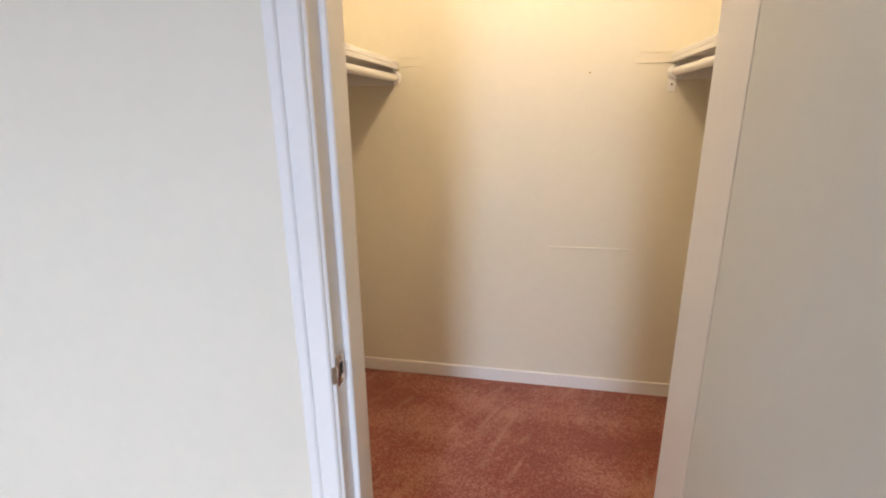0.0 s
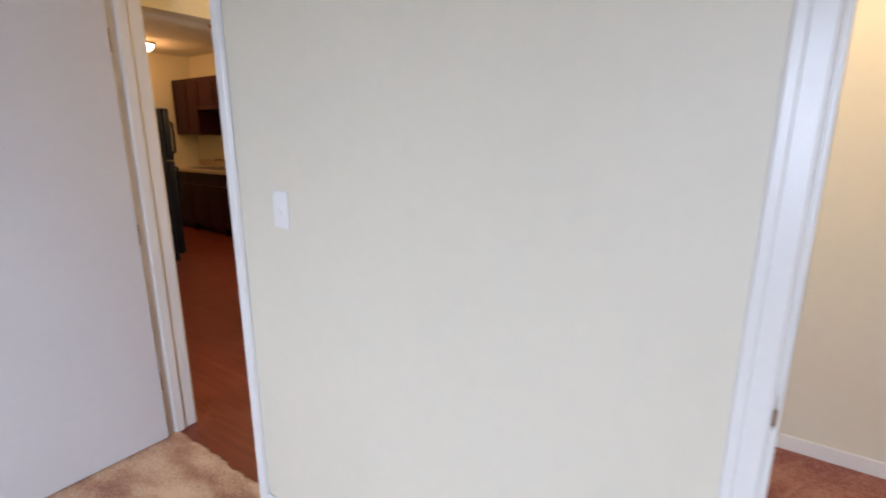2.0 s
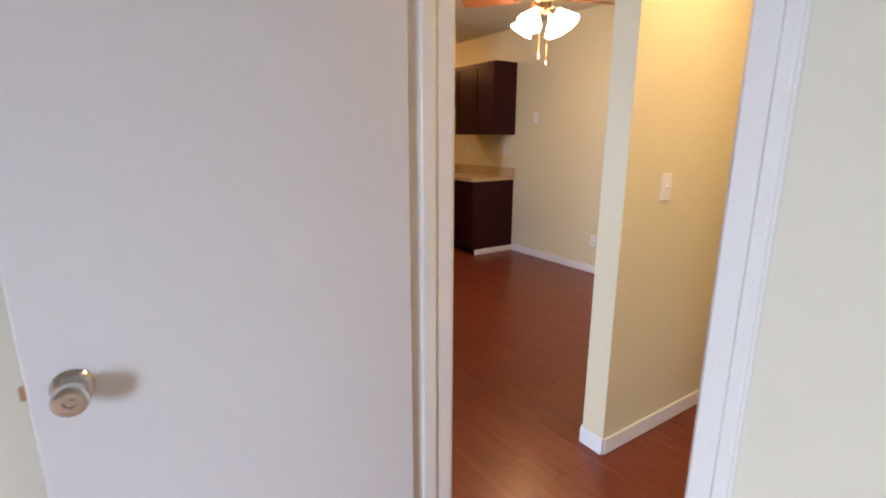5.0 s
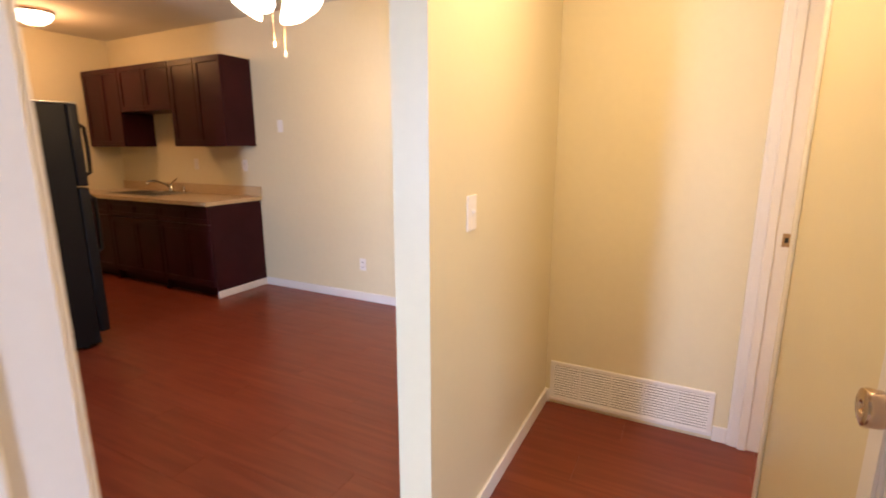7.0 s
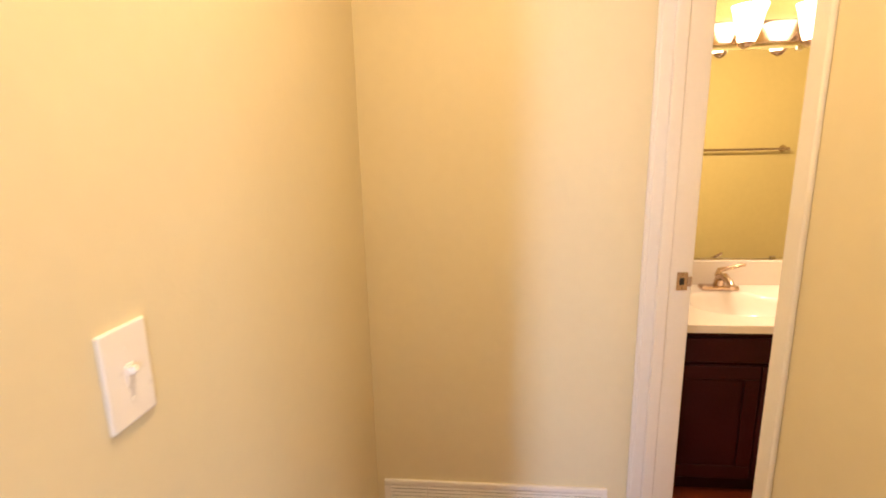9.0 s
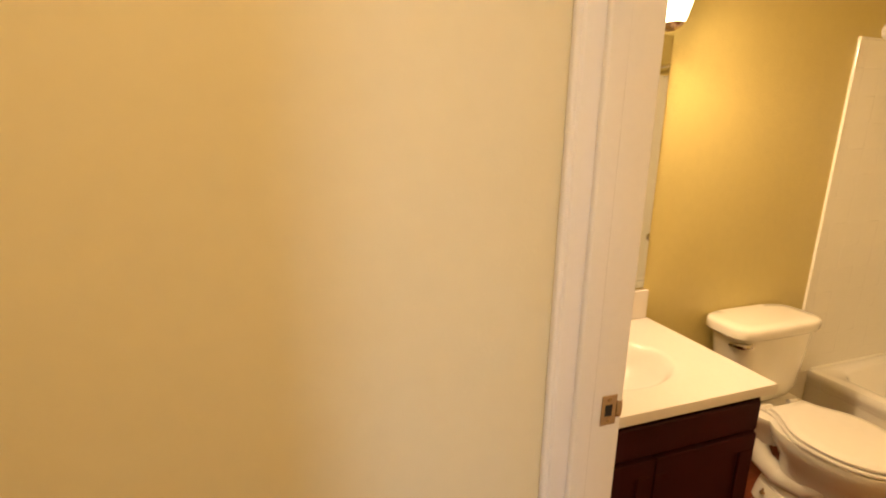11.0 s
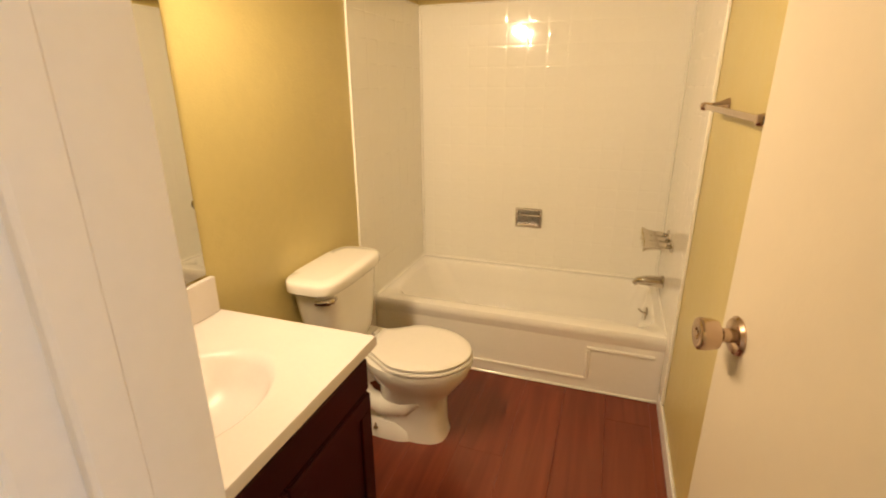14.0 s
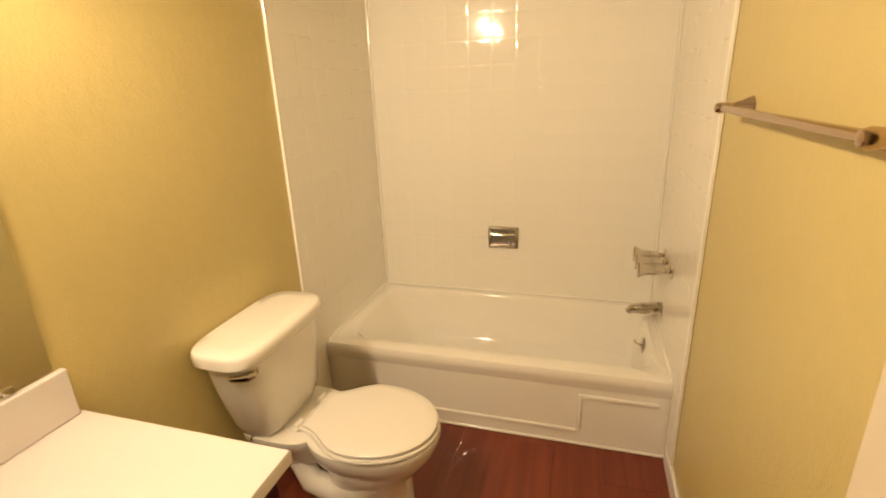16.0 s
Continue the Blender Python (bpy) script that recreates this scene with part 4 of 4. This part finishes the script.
lid = loft([superring(-3.038, LY, 0.103, 0.217, 0.6915, p=4.6), superring(-3.036, LY, 0.112, 0.230, 0.694, p=4.4), superring(-3.035, LY, 0.116, 0.236, 0.700, p=4.2), superring(-3.035, LY, 0.117, 0.237, 0.728, p=4.2), superring(-3.036, LY, 0.1145, 0.234, 0.737, p=4.2), superring(-3.0365, LY, 0.109, 0.227, 0.742, p=4.2), superring(-3.038, LY, 0.07, 0.18, 0.7445, p=4.2)])
part("tank_lid", lid, M_PORCELAIN, to, "", True)
hd = part("flush_handle", lathe([(0.0, 0.0), (0.016, 0.0), (0.014, 0.010), (0.0, 0.012)], 18, pose(-2.958, 2.700, 0.664, 70, 35, 0)), M_CHROME, to, "chrome flush lever", True)
part("lever_arm", tube([(-2.955, 2.692, 0.664), (-2.950, 2.676, 0.664), (-2.957, 2.664, 0.664), (-2.978, 2.653, 0.662), (-3.004, 2.648, 0.659)], [0.010, 0.014, 0.015, 0.012, 0.010], 12), M_CHROME, hd, "", True)
bowl = loft([
    egg(-2.725, TY, 0.165, 0.165, 0.10, 0.0, power=3.2), egg(-2.725, TY, 0.16, 0.155, 0.096, 0.05, power=3.0), egg(-2.715, TY, 0.15, 0.145, 0.092, 0.12, power=2.8),
    egg(-2.72, TY, 0.14, 0.15, 0.10, 0.19, power=2.5), egg(-2.715, TY, 0.15, 0.20, 0.135, 0.26, power=2.3), egg(-2.72, TY, 0.18, 0.245, 0.168, 0.315, power=2.2),
    egg(-2.715, TY, 0.20, 0.257, 0.182, 0.36, power=2.2), egg(-2.715, TY, 0.20, 0.255, 0.180, 0.376, power=2.2),
])
part("bowl", bowl, M_PORCELAIN, to, "", True)
deck = loft([superring(-2.985, TY, 0.125, 0.10, 0.24, p=3), superring(-2.99, TY, 0.14, 0.135, 0.32, p=3.2), superring(-2.985, TY, 0.15, 0.155, 0.355, p=3.5), superring(-2.985, TY, 0.15, 0.155, 0.3745, p=3.5)])
part("deck", deck, M_PORCELAIN, to, "", True)
foot = loft([superring(-2.80, TY, 0.125, 0.118, 0.0, p=3.4), superring(-2.80, TY, 0.12, 0.112, 0.045, p=3.2), superring(-2.815, TY, 0.10, 0.098, 0.075, p=3)])
part("foot_flange", foot, M_PORCELAIN, to, "", True)
trap = tube([(-2.66, TY - 0.07, 0.20), (-2.725, TY - 0.068, 0.15), (-2.83, TY - 0.066, 0.13), (-2.90, TY - 0.08, 0.17), (-2.94, TY - 0.075, 0.24)], [0.03, 0.04, 0.044, 0.042, 0.035], 16)
part("trapway", trap, M_PORCELAIN, to, "", True)
trap = tube([(-2.66, TY + 0.07, 0.20), (-2.725, TY + 0.068, 0.15), (-2.83, TY + 0.066, 0.13), (-2.90, TY + 0.08, 0.17), (-2.94, TY + 0.075, 0.24)], [0.03, 0.04, 0.044, 0.042, 0.035], 16)
part("trapway", trap, M_PORCELAIN, to, "", True)
seat = loft([pan(0.232, 0.21, 0.180, 0.088, 0.3765), pan(0.240, 0.213, 0.187, 0.092, 0.382), pan(0.240, 0.213, 0.187, 0.092, 0.388), pan(0.236, 0.21, 0.184, 0.09, 0.3925)])
part("seat_ring", seat, M_SEAT, to, "", True)
cover = loft([pan(0.226, 0.190, 0.176, 0.086, 0.3945), pan(0.234, 0.196, 0.182, 0.092, 0.399), pan(0.234, 0.196, 0.182, 0.092, 0.406), pan(0.226, 0.190, 0.175, 0.086, 0.4115), pan(0.19, 0.16, 0.145, 0.066, 0.4135)])
part("lid", cover, M_SEAT, to, "", True)
for y in (TY - 0.075, TY + 0.075):
    part("seat_hinge", tube([(-2.925, y - 0.02, 0.389), (-2.925, y + 0.02, 0.389)], 0.0125, 14), M_SEAT, to, "", True)
for y in (TY - 0.113, TY + 0.113):
    part("floor_bolt", lathe([(0.0, 0.0), (0.011, 0.0), (0.009, 0.006), (0.004, 0.007), (0.0035, 0.022), (0.0, 0.022)], 12, pose(-2.85, y * 0.98 + TY * 0.02, 0.043)), M_BRASS, to, "rusty brass floor bolt", True)
sv = thing("supply_valve", (-3.1, 2.60, 0.12), "chrome water supply valve and hose by the toilet", "valve")
part("hose", tube([(-3.10, 2.62, 0.14), (-3.10, 2.66, 0.20), (-3.08, 2.72, 0.28), (-3.05, 2.74, 0.38)], 0.006, 10), M_STEEL, sv, "", True)
part("stop_valve", tube([(-3.154, 2.62, 0.13), (-3.09, 2.62, 0.13)], 0.011, 12), M_CHROME, sv, "", True)

# tub
tub = thing("bathtub", (-2.41, 3.75, 0.0), "white enamelled alcove bathtub with panelled apron", "bathtub")
A0, RZ = 3.388, 0.355
X0, X1 = WX + 0.002, EX - 0.002
BY1 = 4.108


def tubring(x0, x1, y0, y1, z, r, n=10):
    pts = []
    for cx, cy, a0 in ((x1 - r, y1 - r, 0), (x0 + r, y1 - r, 90), (x0 + r, y0 + r, 180), (x1 - r, y0 + r, 270)):
        for k in range(n + 1):
            a = radians(a0 + 90 * k / n)
            pts.append(Vector((cx + r * math.cos(a), cy + r * math.sin(a), z)))
    return pts


secs = [
    tubring(X0, X1, A0 + 0.02, BY1, 0.25, 0.004), tubring(X0, X1, A0, BY1, RZ - 0.045, 0.006), tubring(X0, X1, A0 - 0.004, BY1, RZ - 0.02, 0.012), tubring(X0 + 0.003, X1 - 0.003, A0 + 0.004, BY1 - 0.002, RZ - 0.004, 0.014),
    tubring(X0 + 0.012, X1 - 0.012, A0 + 0.018, BY1 - 0.012, RZ, 0.02), tubring(X0 + 0.07, X1 - 0.05, A0 + 0.075, BY1 - 0.05, RZ - 0.002, 0.10), tubring(X0 + 0.085, X1 - 0.06, A0 + 0.09, BY1 - 0.06, RZ - 0.016, 0.11),
    tubring(X0 + 0.14, X1 - 0.075, A0 + 0.105, BY1 - 0.075, 0.22, 0.13), tubring(X0 + 0.22, X1 - 0.095, A0 + 0.125, BY1 - 0.095, 0.10, 0.14), tubring(X0 + 0.27, X1 - 0.14, A0 + 0.17, BY1 - 0.14, 0.06, 0.12), tubring(X0 + 0.36, X1 - 0.22, A0 + 0.24, BY1 - 0.22, 0.052, 0.09),
]
bm = loft(secs, cap=False)
bm.faces.new([bm.verts[len(secs[0]) * (len(secs) - 1) + k] for k in range(len(secs[0]))] if not bm.verts.ensure_lookup_table() else [])
bmesh.ops.recalc_face_normals(bm, faces=bm.faces)
part("basin", bm, M_PORCELAIN, tub, "", True)
part("apron", B(X0, X1, A0 + 0.012, A0 + 0.03, 0.0, RZ - 0.03, bevel=0.003), M_PORCELAIN, tub)
bm = bmesh.new()
box(bm, X0 + 0.03, X1 - 0.05, A0 + 0.006, A0 + 0.016, 0.285, 0.305, bevel=0.0045, seg=2)
part("apron_ridge", bm, M_PORCELAIN, tub, "", True)
bm = bmesh.new()
box(bm, -2.03, X1 - 0.045, A0 + 0.004, A0 + 0.016, 0.228, 0.246, bevel=0.005, seg=2)
box(bm, -2.03, -2.012, A0 + 0.0045, A0 + 0.016, 0.075, 0.228, bevel=0.005, seg=2)
box(bm, -2.9, -2.03, A0 + 0.0042, A0 + 0.016, 0.06, 0.078, bevel=0.005, seg=2)
part("apron_panel_bead", bm, M_PORCELAIN, tub, "", True)
part("caulk_line", B(X0, X1, A0 + 0.005, A0 + 0.014, 0.0005, 0.012, bevel=0.003), M_GROUT, tub)
ov = part("overflow_plate", lathe([(0.0, 0.0), (0.036, 0.0), (0.035, 0.005), (0.012, 0.009), (0.0, 0.009)], 28, pose(-1.752, 3.80, 0.275, 0, -86, 0)), M_CHROME, tub, "chrome overflow plate with trip lever", True)
part("trip_lever", tube([(-1.76, 3.80, 0.277), (-1.78, 3.80, 0.283), (-1.792, 3.80, 0.297)], [0.005, 0.005, 0.006], 10), M_CHROME, ov, "", True)

# taps, spout
sp = thing("tub_spout", (-1.72, 3.81, 0.45), "chrome tub spout on the tiled wall", "spout")
part("spout_body", tube([(-1.687, 3.80, 0.464), (-1.700, 3.80, 0.464), (-1.775, 3.80, 0.463), (-1.818, 3.80, 0.456), (-1.832, 3.80, 0.440)], [0.034, 0.034, 0.026, 0.020, 0.014], 20), M_CHROME, sp, "", True)
for k, (y, z) in enumerate(((3.67, 0.695), (3.77, 0.695), (3.87, 0.695))):
    tp = thing("tub_tap", (-1.70, y, z), "chrome shower tap handle with flared grip", "tap", "tub taps")
    part("escutcheon", lathe([(0.0, 0.0), (0.033, 0.0), (0.033, 0.005), (0.026, 0.012), (0.014, 0.016), (0.0, 0.016)], 24, pose(-1.687, y, z, 0, -90, 0)), M_CHROME, tp, "", True)
    part("stem", lathe([(0.0, 0.014), (0.012, 0.014), (0.011, 0.05), (0.0, 0.05)], 18, pose(-1.687, y, z, 0, -90, 0)), M_CHROME, tp, "", True)
    grip = loft([[Vector((r * (1 + 0.14 * math.cos(4 * a)) * math.cos(a), r * (1 + 0.14 * math.cos(4 * a)) * math.sin(a), h)) for a in [2 * math.pi * j / 32 for j in range(32)]] for r, h in ((0.013, 0.03), (0.0165, 0.034), (0.017, 0.07), (0.0185, 0.10), (0.023, 0.114), (0.032, 0.131), (0.029, 0.136))])
    grip.transform(pose(-1.687, y, z, 0, -90, 0))
    part("handle", grip, M_CHROME, tp, "", True)

# soap dish
sd = thing("soap_dish", (-2.45, 4.10, 0.66), "recessed chrome soap dish with grab bar in the tile", "soap dish")
dx0, dx1, dz0, dz1, dy = -2.531, -2.371, 0.607, 0.725, 4.1125
bm = bmesh.new()
box(bm, dx0, dx1, dy - 0.010, dy, dz1 - 0.014, dz1, bevel=0.003)
box(bm, dx0, dx1, dy - 0.010, dy, dz0, dz0 + 0.014, bevel=0.003)
box(bm, dx0, dx0 + 0.014, dy - 0.010, dy, dz0 + 0.014, dz1 - 0.014, bevel=0.002)
box(bm, dx1 - 0.014, dx1, dy - 0.010, dy, dz0 + 0.014, dz1 - 0.014, bevel=0.002)
part("flange", bm, M_CHROME, sd, "", True)
pocket = bmesh.new()
rows = []
for k in range(9):
    q = k / 8
    rows.append([pocket.verts.new((x, dy - 0.0075 + 0.0065 * math.sin(math.pi * q), dz0 + 0.013 + (dz1 - dz0 - 0.026) * q)) for x in (dx0 + 0.013, dx1 - 0.013)])
for lo, hi in zip(rows, rows[1:]):
    pocket.faces.new((lo[0], lo[1], hi[1], hi[0]))
bmesh.ops.solidify(pocket, geom=pocket.faces[:], thickness=-0.001)
part("pocket", pocket, M_STEEL, sd, "", True)
for x in (dx0 + 0.045, (dx0 + dx1) / 2, dx1 - 0.045):
    part("tray_rib", B(x - 0.004, x + 0.004, dy - 0.034, dy - 0.010, dz0 + 0.0235, dz0 + 0.028, bevel=0.0015), M_CHROME, sd, "", True)
part("tray", B(dx0 + 0.016, dx1 - 0.016, dy - 0.035, dy - 0.004, dz0 + 0.016, dz0 + 0.024, bevel=0.003), M_CHROME, sd, "", True)
part("grab_bar", tube([(dx0 + 0.01, dy - 0.014, dz1 - 0.040), (dx1 - 0.01, dy - 0.014, dz1 - 0.040)], 0.0055, 12), M_CHROME, sd, "", True)

# towel bar
tb = thing("towel_bar", (-1.70, 2.73, 1.37), "satin nickel towel bar on flared posts", "towel bar")
for y in (2.345, 3.03):
    part("post", lathe([(0.0, 0.0), (0.027, 0.0), (0.0265, 0.004), (0.017, 0.022), (0.0115, 0.045), (0.0125, 0.06), (0.0135, 0.068), (0.010, 0.078), (0.0, 0.081)], 24, pose(EX - 0.0005, y, 1.364, 0, -90, 0)), M_NICKEL, tb, "", True)
part("bar", tube([(EX - 0.066, 2.345, 1.364), (EX - 0.066, 3.03, 1.364)], 0.0085, 16), M_NICKEL, tb, "", True)

# shower rod
rd = thing("shower_rod", (-2.41, 3.43, 1.9), "chrome shower curtain rod between the walls", "shower rod")
part("rod", tube([(WX + 0.004, 3.43, 1.905), (EX - 0.004, 3.43, 1.905)], 0.0125, 18), M_CHROME, rd, "", True)
for x, r in ((WX + 0.001, 90), (EX - 0.001, -90)):
    part("flange", lathe([(0.0, 0.0), (0.03, 0.0), (0.028, 0.008), (0.016, 0.02), (0.0, 0.02)], 24, pose(x, 3.43, 1.905, 0, r, 0)), M_PLATE, rd, "", True)

# ---- windows behind the camera ----
for nm, y0, y1, z0, z1 in (("window_1", 2.45, 3.65, 0.85, 2.15), ("window_2", -2.4, -0.6, 0.4, 2.2)):
    w = thing(nm, (3.45, (y0 + y1) / 2, z0), "white framed window with clear panes", "window", kind="structure")
    bm = bmesh.new()
    box(bm, 3.42, 3.48, y0, y0 + 0.05, z0, z1, bevel=0.003)
    box(bm, 3.42, 3.48, y1 - 0.05, y1, z0, z1, bevel=0.003)
    box(bm, 3.42, 3.48, y0 + 0.05, y1 - 0.05, z0, z0 + 0.05, bevel=0.003)
    box(bm, 3.42, 3.48, y0 + 0.05, y1 - 0.05, z1 - 0.05, z1, bevel=0.003)
    box(bm, 3.42, 3.48, (y0 + y1) / 2 - 0.025, (y0 + y1) / 2 + 0.025, z0 + 0.05, z1 - 0.05, bevel=0.003)
    part("window_frame", bm, M_TRIM, w)
    for a, b in ((y0 + 0.05, (y0 + y1) / 2 - 0.025), ((y0 + y1) / 2 + 0.025, y1 - 0.05)):
        pane = part("pane", B(3.447, 3.453, a, b, z0 + 0.05, z1 - 0.05), M_GLASS, w)
        pane.visible_shadow = False
    part("window_sill", B(3.36, 3.42, y0 - 0.03, y1 + 0.03, z0 - 0.022, z0 - 0.001, bevel=0.003), M_TRIM, w)
bm = bmesh.new()
bmesh.ops.create_grid(bm, x_segments=2, y_segments=2, size=60, matrix=Matrix.Translation((0, 0, -0.3)))
structure("ground", bm, surface("lawn", (0.07, 0.10, 0.04), 0.9, var=0.2), "grassy ground outside the windows", "ground")

# ---- wall tile round the tub ----
PT = 0.1107


def tile_mesh(w, h, relief):
    """A cushion-edged tile: rings of four corners, the glaze rolling off toward the joint."""
    bm = bmesh.new()
    rings = []
    for inset, drop in ((0.0005, 0.0), (0.0005, 0.0014), (0.003, 0.0006), (0.0065, 0.0002), (0.011, 0.0)):
        a, b = w / 2 - inset, h / 2 - inset
        y = -0.0062 + drop * relief if rings else 0.0
        rings.append([bm.verts.new((sx * a, y, sz * b)) for sx, sz in ((-1, -1), (1, -1), (1, 1), (-1, 1))])
    for lo, hi in zip(rings, rings[1:]):
        for k in range(4):
            bm.faces.new((lo[k], lo[(k + 1) % 4], hi[(k + 1) % 4], hi[k])).smooth = True
    bm.faces.new(rings[-1])
    bmesh.ops.recalc_face_normals(bm, faces=bm.faces)
    return mesh_of("tile", bm, M_TILE)


def tile_field(name, m, width, z0, z1, start, label, relief=1.0):
    """Tiles over a wall in local xz, facing -y, with a grout bed behind them."""
    e = thing(name, m.translation, label, "tile wall", kind="structure")
    bed = B(0, width, -0.0104 + 0.0009 * relief, -0.0002, z0, z1)
    bed.transform(m)
    part("grout", bed, M_GROUT, e)
    rng = random.Random(7)
    cols, x = [], start
    while x < width - 0.004:
        cols.append((max(x, 0.0), min(x + PT, width)))
        x += PT
    rows, z = [], z1
    while z > z0 + 0.01:
        rows.append((max(z - PT, z0), z))
        z -= PT
    made = {}
    for a, b in cols:
        for lo, hi in rows:
            key = (round(b - a, 4), round(hi - lo, 4))
            if key not in made:
                made[key] = tile_mesh(*key, relief)
            o = new("tile", made[key])
            o.parent = e
            o.matrix_parent_inverse = e.matrix_basis.inverted()
            tilt = pose(0, 0, 0, rng.uniform(-0.05, 0.05), 0, rng.uniform(-0.05, 0.05))
            o.matrix_basis = m @ pose((a + b) / 2, -0.0042, (lo + hi) / 2) @ tilt
    return e


tile_field("tile_wall_back", pose(WX + 0.011, 4.1245, 0), EX - WX - 0.022, 0.352, 1.866, -0.031, "glossy white square tiles on the tub back wall")
tile_field("tile_wall_left", pose(WX + 0.0005, 3.272, 0, 0, 0, 90), 4.1135 - 3.272, 0.352, 1.866, -0.06, "glossy white square tiles on the tub side wall", 0.1)
tile_field("tile_wall_right", pose(EX - 0.0005, 4.1135, 0, 0, 0, -90), 4.1135 - 3.272, 0.352, 1.866, 0.0, "glossy white square tiles on the tap wall", 0.1)
edge = [(WX + 0.0005, WX + 0.0135, 3.264, 3.2718, 0.0, 1.874), (WX + 0.0005, WX + 0.0135, 3.2718, 4.11, 1.8665, 1.874), (EX - 0.0135, EX - 0.0005, 3.264, 3.2718, 0.083, 1.874), (EX - 0.0135, EX - 0.0005, 3.2718, 4.11, 1.8665, 1.874), (WX + 0.014, EX - 0.014, 4.1115, 4.1245, 1.8665, 1.874)]
bm = bmesh.new()
for d in edge:
    box(bm, *d, bevel=0.003, seg=2)
for d in ((WX + 0.011, EX - 0.011, 4.098, 4.118), (WX + 0.001, WX + 0.02, 3.40, 4.098), (EX - 0.02, EX - 0.001, 3.40, 4.098)):
    box(bm, *d, 0.345, 0.362, bevel=0.006, seg=3)
for x in (WX + 0.010, EX - 0.022):
    box(bm, x, x + 0.012, 4.1015, 4.1175, 0.362, 1.8664, bevel=0.005, seg=3)
structure("tile_edge_trim", bm, M_GROUT, "white caulked edge round the tub tile", "trim")
for nm, x, y, w in (("tile_skirt_left", WX + 0.0005, 3.272, 0.011), ("tile_skirt_right", EX - 0.0115, 3.272, 0.011)):
    structure(nm, B(x, x + w, y, 3.386, 0.084, 0.3515, bevel=0.001), M_TILE, "white tile strip beside the tub apron", "trim")

# ---- laminate planks ----
PW, PL = 0.192, 1.22
plank_cache = {}


def planks(name, x0, x1, y0, y1, label, seed):
    e = thing(name, (x0, y0, 0.0), label, "floor", kind="structure")
    rng = random.Random(seed)
    k0 = math.floor(x0 / PW)
    for k in range(k0, math.ceil(x1 / PW)):
        a, b = max(k * PW, x0), min((k + 1) * PW, x1)
        if b - a < 0.004:
            continue
        shift = (k * 0.437) % 1.0 * PL
        y = math.floor((y0 - shift) / PL) * PL + shift
        while y < y1:
            c, d = max(y, y0), min(y + PL, y1)
            y += PL
            if d - c < 0.004:
                continue
            key = (round(b - a, 3), round(d - c, 3))
            if key not in plank_cache:
                w, h = key
                bm = B(-w / 2 + 0.0002, w / 2 - 0.0002, -h / 2 + 0.0002, h / 2 - 0.0002, -0.0125, 0.0)
                es = [q for q in bm.edges if all(v.co.z > -0.001 for v in q.verts)]
                bmesh.ops.bevel(bm, geom=es, offset=0.0007, segments=1, affect="EDGES")
                plank_cache[key] = mesh_of("plank", bm, M_FLOOR)
            o = new("plank", plank_cache[key])
            o.parent = e
            o.matrix_parent_inverse = e.matrix_basis.inverted()
            o.location = ((a + b) / 2, (c + d) / 2, rng.uniform(-0.0002, 0.0))
    return e


planks("floor_living", -3.345, 3.4, -5.05, 0.492, "red-brown wood laminate floor, slightly scuffed", 1)
planks("floor_hall", -2.335, 0.019, 0.492, 1.485, "red-brown wood laminate hall floor", 2)
planks("floor_bathroom", -3.155, -1.68, 1.485, 3.41, "red-brown wood laminate bathroom floor", 3)
